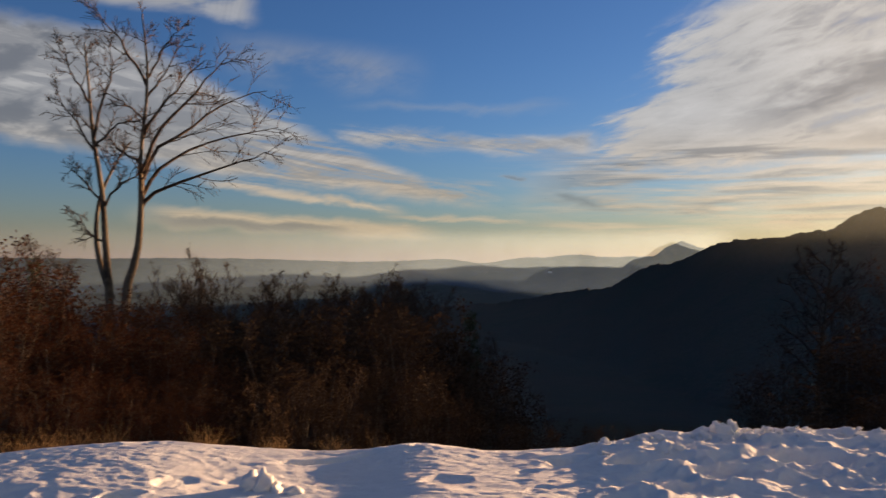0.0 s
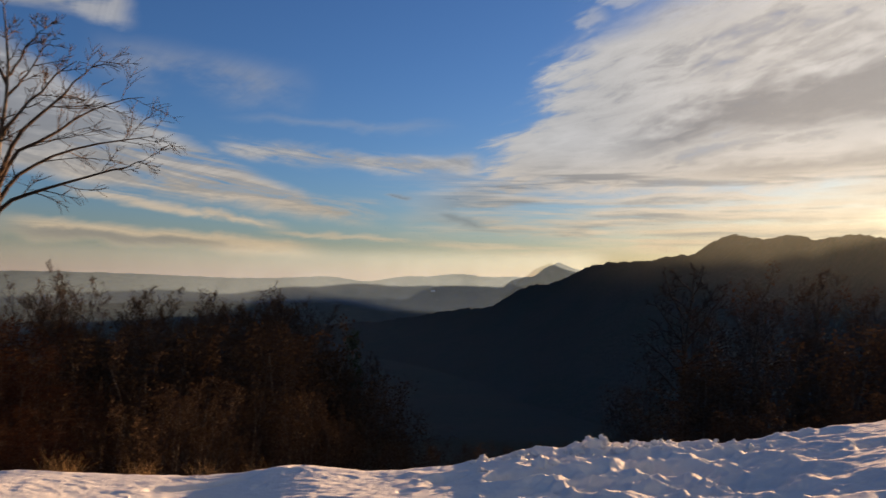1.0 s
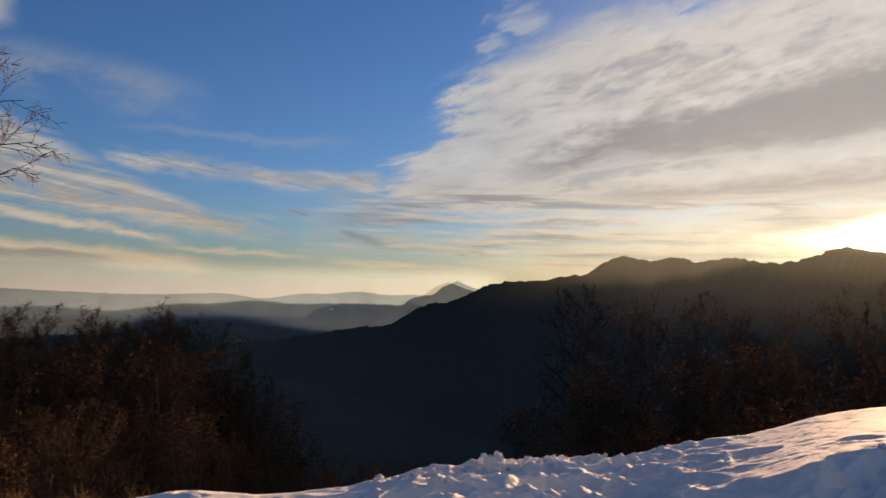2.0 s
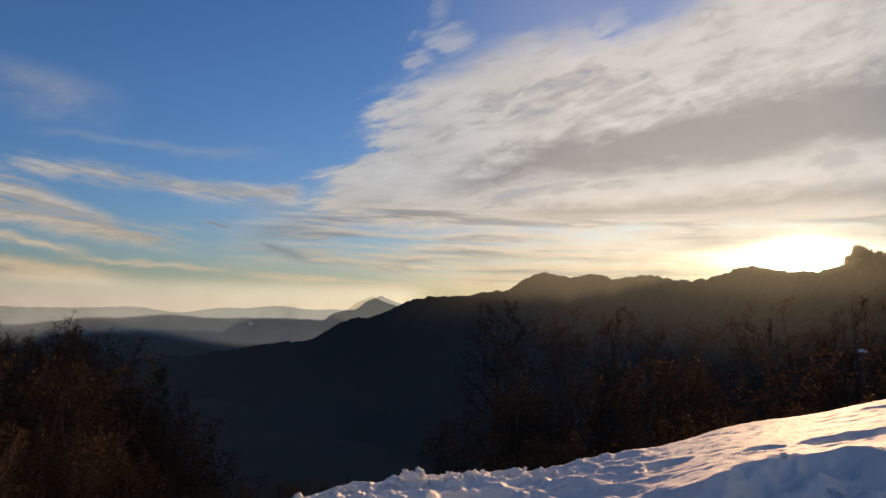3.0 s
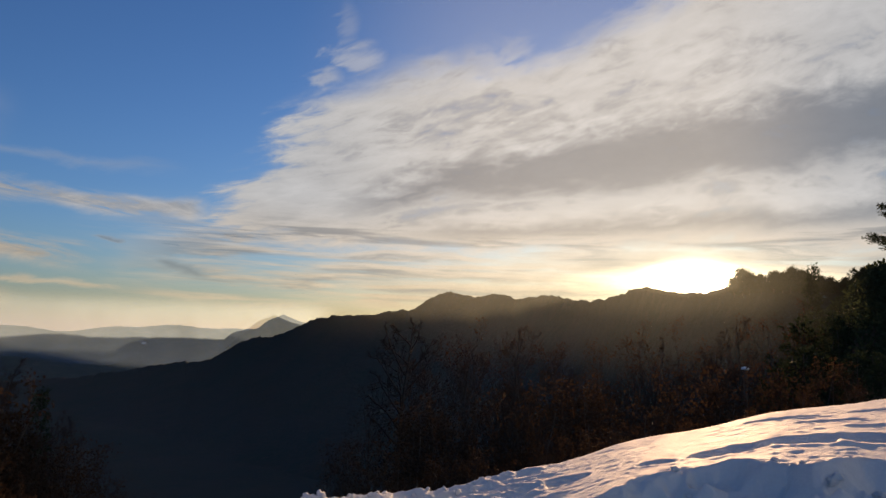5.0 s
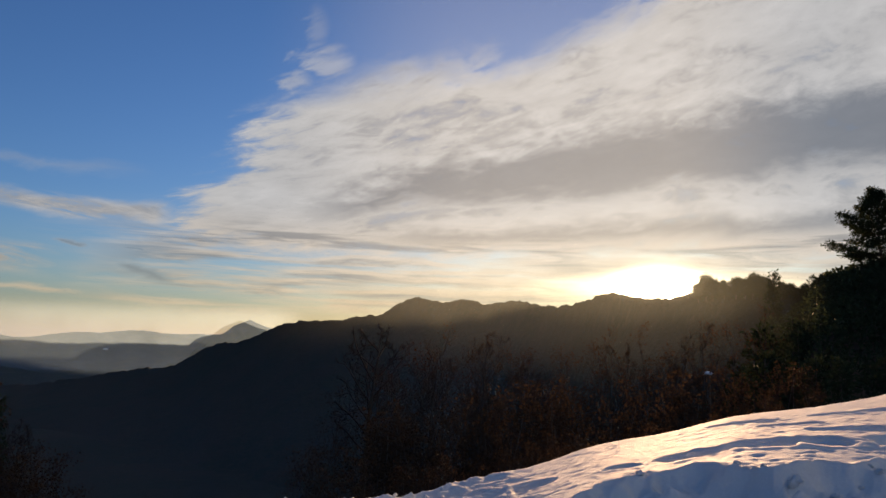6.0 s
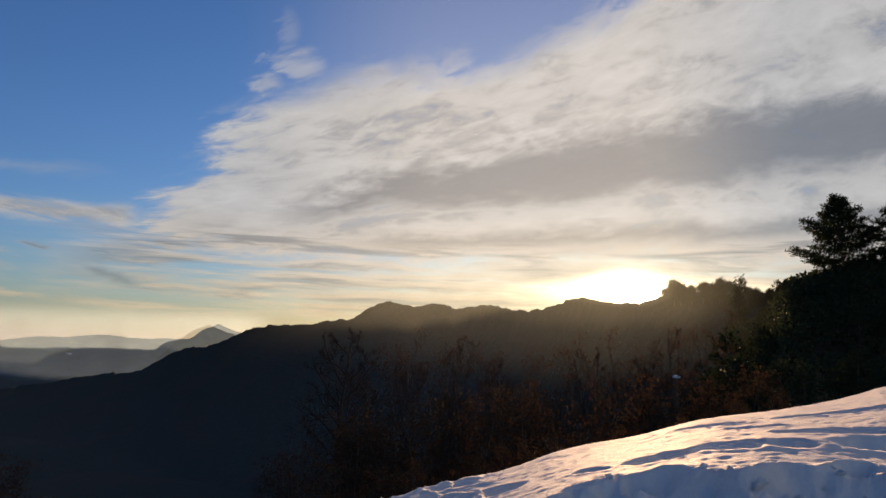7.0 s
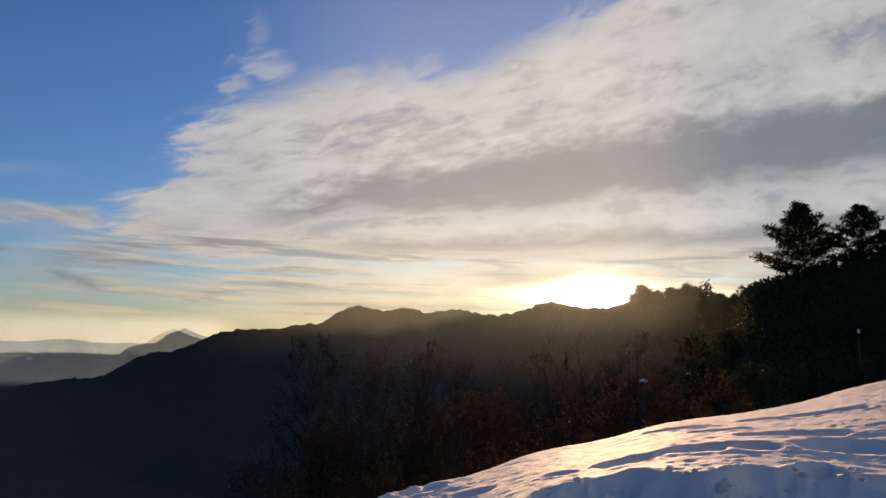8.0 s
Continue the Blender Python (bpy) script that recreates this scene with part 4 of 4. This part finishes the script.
def make_ridge_trees():
    """Broad round crowns standing up from the nearest stretch of the ridge."""
    rng = random.Random(25)
    kinds = [plant("ridge_tree", s, "broad round-crowned tree on the ridge line", "tree", 7.6, 1, 22, 1, 9, 3.4, 0.2, BARK, GREEN, 12, 0.5, 0.10, 0.05, 0.25, round_top=0.45) for s in (51, 52)]
    for az, el in ((52.6, 4.75), (53.15, 5.3), (53.6, 5.1), (54.4, 4.95), (55.2, 5.2), (55.8, 5.1), (56.3, 5.4), (56.9, 5.2), (57.5, 4.9), (58.2, 4.8), (58.9, 4.75), (59.7, 4.7), (60.4, 4.65), (61.4, 4.7)):
        r = float(curve(RIDGE_FAR, az)) * 0.985
        x, y = polar(az, r)
        base = EYE + r * math.tan(radians(float(curve(RIDGE, az)) - 0.75))
        high = max(0.5, (EYE + r * math.tan(radians(el)) - base) / 9.0)
        ob = copy_thing(rng.choice(kinds), Matrix.Translation((float(x), float(y), base)) @ Matrix.Rotation(rng.uniform(0, 6), 4, "Z") @ Matrix.Diagonal((high * 1.1, high * 1.1, high, 1)))
        tagged(ob, group="round trees on the ridge")
    drop_first(kinds)


make_birch()
make_plants()
make_evergreens()
make_undergrowth()
make_ridge_trees()


# ---------------------------------------------------------------- small things
CLOD_SNOW = material("clodded_snow", [(0.71, 0.705, 0.70), (0.65, 0.65, 0.66), (0.76, 0.75, 0.74)], 0.8, 9.0, 12.0, 0.006, 60.0, shine=0.0)
STEEL = material("galvanised_steel", [(0.10, 0.10, 0.10), (0.07, 0.07, 0.07), (0.13, 0.13, 0.13)], 0.6, 6.0, 8.0)
WHITE = material("white_enamel", [(0.80, 0.80, 0.78), (0.74, 0.74, 0.72), (0.84, 0.84, 0.82)], 0.35, 6.0, 8.0, shine=0.4)


def snow_at(az, r):
    return float(snow_height(np.array([[float(az)]]), np.array([[float(r)]]))[0, 0])


def lump(name, seed, mat, size, squash, rough, detail=3):
    """A broken clod or stone: a ball knocked into facets and pitted."""
    rng = random.Random(seed)
    bm = bmesh.new()
    bmesh.ops.create_icosphere(bm, subdivisions=detail, radius=1.0)
    cuts = [(aim(rng), rng.uniform(0.45, 0.85)) for _ in range(14)]
    shift = Vector((seed * 3.1, seed * 1.7, 0))
    for v in bm.verts:
        for n, d in cuts:
            over = v.co.dot(n) - d
            if over > 0:
                v.co -= n * over * 0.85
        v.co *= 1 + rough * noise.noise(v.co * 2.6 + shift) + rough * 0.7 * noise.noise(v.co * 6 + shift)
        v.co = Vector((v.co.x * size, v.co.y * size * 0.75, v.co.z * size * squash))
    me = bpy.data.meshes.new(name)
    bm.to_mesh(me)
    bm.free()
    me.polygons.foreach_set("use_smooth", np.ones(len(me.polygons), bool))
    me.materials.append(mat)
    return new(name, me)


def make_clods():
    rng = random.Random(61)
    kinds = [tagged(lump("snow_clod", s, CLOD_SNOW, 0.10, 0.75, 0.42), "rough clod of broken snow lying on the bank", "snow clod") for s in (1, 2, 3, 4, 5)]

    def put(az, r, size, tall=1.0):
        x, y = polar(az, r)
        m = Matrix.Translation((float(x), float(y), snow_at(az, r) + 0.015 * size)) @ Euler((rng.uniform(-0.4, 0.4), rng.uniform(-0.4, 0.4), rng.uniform(0, 6))).to_matrix().to_4x4() @ Matrix.Diagonal((size, size, size * tall, 1))
        tagged(copy_thing(rng.choice(kinds), m), group="snow clods")

    for az, r, size, tall in ((-14.6, 4.75, 1.15, 1.0), (-13.9, 4.72, 1.0, 1.35), (-13.0, 4.7, 0.8, 0.9), (-11.8, 4.6, 0.75, 0.7), (20.9, 5.5, 0.9, 0.9), (21.8, 5.55, 0.7, 1.1), (19.8, 5.45, 0.6, 0.8), (22.9, 5.45, 0.75, 0.7),
                              (15.4, 5.4, 0.75, 0.8), (14.4, 5.3, 0.5, 0.7), (16.5, 5.35, 0.55, 0.7), (17.0, 4.8, 0.9, 0.7), (18.0, 4.8, 0.7, 0.7)):
        put(az, r, size, tall)
    for _ in range(70):
        az = rng.uniform(11, 34)
        put(az, float(bank_far(az)) - abs(rng.gauss(0.05, 0.35)), rng.uniform(0.12, 0.42), rng.uniform(0.7, 1.3))
    for _ in range(18):
        az = rng.uniform(48, 70)
        put(az, float(lip(az)) + rng.gauss(-0.05, 0.12), rng.uniform(0.15, 0.55), 0.7)
    drop_first(kinds)


def make_grass():
    rng = random.Random(71)
    kinds = []
    for s in range(4):
        shape = Shape()
        for _ in range(34):
            p = Vector((rng.gauss(0, 0.06), rng.gauss(0, 0.06), -0.05))
            pts = path_of(rng, p, Vector((rng.gauss(0, 0.35), rng.gauss(0, 0.35), 1)), rng.uniform(0.12, 0.34), 4, 0.18, -0.09)
            shape.tube(pts, taper(0.0035, 0.001, len(pts)), 3)
        kinds.append(tagged(new("grass_tuft", shape.mesh("grass_tuft", STRAW)), "dry straw-coloured grass tuft poking out behind snow", "grass"))
    spots = [(a, 0.12) for a in (-34, -33.2, -32.5, -31.6, -30.8, -30.1, -29.4, -28.7, -28.0, -27.2, -26.0, -24.6, -18.9, -18.4, -17.8, -13.6, -13.1, -12.6, -8.6, -8.1, -5.0, 12.4, 44.6, 50.4, 52.5)]
    for az, past in spots:
        r = float(bank_far(az)) + past + rng.uniform(-0.05, 0.25)
        x, y = polar(az, r)
        m = Matrix.Translation((float(x), float(y), snow_at(az, r) - 0.02)) @ Matrix.Rotation(rng.uniform(0, 6), 4, "Z") @ Matrix.Scale(rng.uniform(0.5, 0.95) if az < 10 else 0.35, 4)
        tagged(copy_thing(rng.choice(kinds), m), group="grass tufts")
    drop_first(kinds)


def make_weeds():
    """Tall dry stalks standing behind the bank."""
    rng = random.Random(81)
    for az, r, top in ((-13.6, 8.2, -9.6), (-13.0, 8.5, -10.2), (-12.2, 8.8, -11.0), (-28.6, 9.0, -10.5), (-6.0, 8.4, -12.2), (42.0, 11.0, -6.2), (40.6, 11.5, -6.8), (36.4, 10.5, -8.6)):
        shape = Shape()
        x, y, z = on_ground(az, r, 0.1)
        high = EYE + r * math.tan(radians(top)) - z
        tips = []
        for _ in range(7):
            pts = path_of(rng, Vector((rng.gauss(0, 0.07), rng.gauss(0, 0.07), 0)), Vector((rng.gauss(0, 0.1), rng.gauss(0, 0.1), 1)), high * rng.uniform(0.65, 1.0), 6, 0.08, 0.02)
            shape.tube(pts, taper(0.007, 0.003, len(pts)), 4)
            sprout(rng, shape, pts, 0.004, high * 0.16, 1, 7, 0.3, 0.05, 0.5, tips, 3, 0.003)
        leaves_on(rng, shape, tips, 2, 0.035, 0.02, 0.03)
        ob = tagged(new("dry_weed", shape.mesh("dry_weed", BROWN)), "tall withered weed stalks behind the snow bank", "weed", "dry weeds")
        ob.location = (x, y, z)


def make_marker():
    """A slim steel pole with a small white cap, on the knoll."""
    az, r = 67.6, 34.0
    x, y, z = on_ground(az, r)
    top = EYE + r * math.tan(radians(2.0))
    root = tagged(new("marker_pole"), "slim steel pole with a small white cap", "pole")
    root.location = (x, y, z)
    pole = Shape()
    pole.tube([Vector((0, 0, -0.3)), Vector((0, 0, (top - z) * 0.5)), Vector((0, 0, top - z))], [0.018, 0.017, 0.016], 10)
    part("pole", pole.mesh("pole", STEEL), root)
    cap = Shape()
    cap.tube([Vector((0, 0, top - z + h)) for h in (-0.02, 0.0, 0.06, 0.12, 0.15)], [0.03, 0.05, 0.055, 0.04, 0.01], 12)
    part("cap", cap.mesh("cap", WHITE), root, "rounded white cap")


# added post: its white cap stands in for the bright sunlit rim of something round
def make_glint_post():
    az, r = 53.2, 26.0
    x, y = polar(az, r)
    z = EYE + r * math.tan(radians(-1.30)) - 0.25
    ground = on_ground(az, r)[2]
    root = tagged(new("snow_capped_post"), "added wooden post with a white cap standing in for a sunlit rim", "post")
    root.location = (float(x), float(y), ground)
    post = Shape()
    post.tube([Vector((0, 0, h)) for h in (-0.3, (z - ground) * 0.5, z - ground)], [0.07, 0.065, 0.06], 10)
    part("post", post.mesh("post", BARK), root)
    cap = Shape()
    cap.tube([Vector((0, 0, z - ground + h)) for h in (-0.01, 0.0, 0.03, 0.07, 0.095, 0.105)], [0.08, 0.125, 0.135, 0.11, 0.06, 0.01], 14)
    part("snow_cap", cap.mesh("snow_cap", CLOD_SNOW), root, "rounded white cap standing in for a sunlit rim")


def make_glint_building():
    """An assumed far building on the hills; its added mirror roof throws the sun back."""
    az, r = 8.4, 4140.0
    x, y = polar(az, r)
    root = tagged(new("greenhouse"), "assumed far building with a mirror roof added for a sun glint", "building")
    root.matrix_world = Matrix.Translation((float(x), float(y), EYE + r * math.tan(radians(-1.12)))) @ Matrix.Rotation(radians(-az), 4, "Z")
    to_eye = Matrix.Rotation(radians(az), 3, "Z") @ Vector((-float(x), -float(y), 75)).normalized()
    to_sun = Matrix.Rotation(radians(az), 3, "Z") @ way(SUN_AZ, SUN_EL)
    # mirror normal halfway between eye and sun, so the glint reaches the camera
    n = (to_eye + to_sun).normalized()
    bm = bmesh.new()
    bmesh.ops.create_cube(bm, size=1.0)
    bmesh.ops.scale(bm, vec=(22, 9, 9), verts=bm.verts)
    bmesh.ops.bevel(bm, geom=list(bm.edges), offset=0.3, segments=1, affect="EDGES")
    body = bpy.data.meshes.new("body")
    bm.to_mesh(body)
    bm.free()
    body.materials.append(WHITE)
    part("body", body, root)
    bm = bmesh.new()
    bmesh.ops.create_cube(bm, size=1.0)
    bmesh.ops.scale(bm, vec=(17, 11, 0.4), verts=bm.verts)
    bmesh.ops.transform(bm, matrix=Matrix.Translation((0, -3, 9)) @ n.to_track_quat("Z", "Y").to_matrix().to_4x4(), verts=bm.verts)
    roof = bpy.data.meshes.new("roof")
    bm.to_mesh(roof)
    bm.free()
    mat = material("roof_mirror", [(0.75, 0.78, 0.80), (0.70, 0.74, 0.76), (0.80, 0.82, 0.84)], 0.2, 0.2, 6.0)
    mat.node_tree.nodes["Principled BSDF"].inputs["Metallic"].default_value = 1.0
    roof.materials.append(mat)
    part("roof", roof, root, "mirror roof panel aimed to flash the sun at the camera")


make_glint_building()
make_clods()
make_grass()
make_weeds()
make_marker()
make_glint_post()
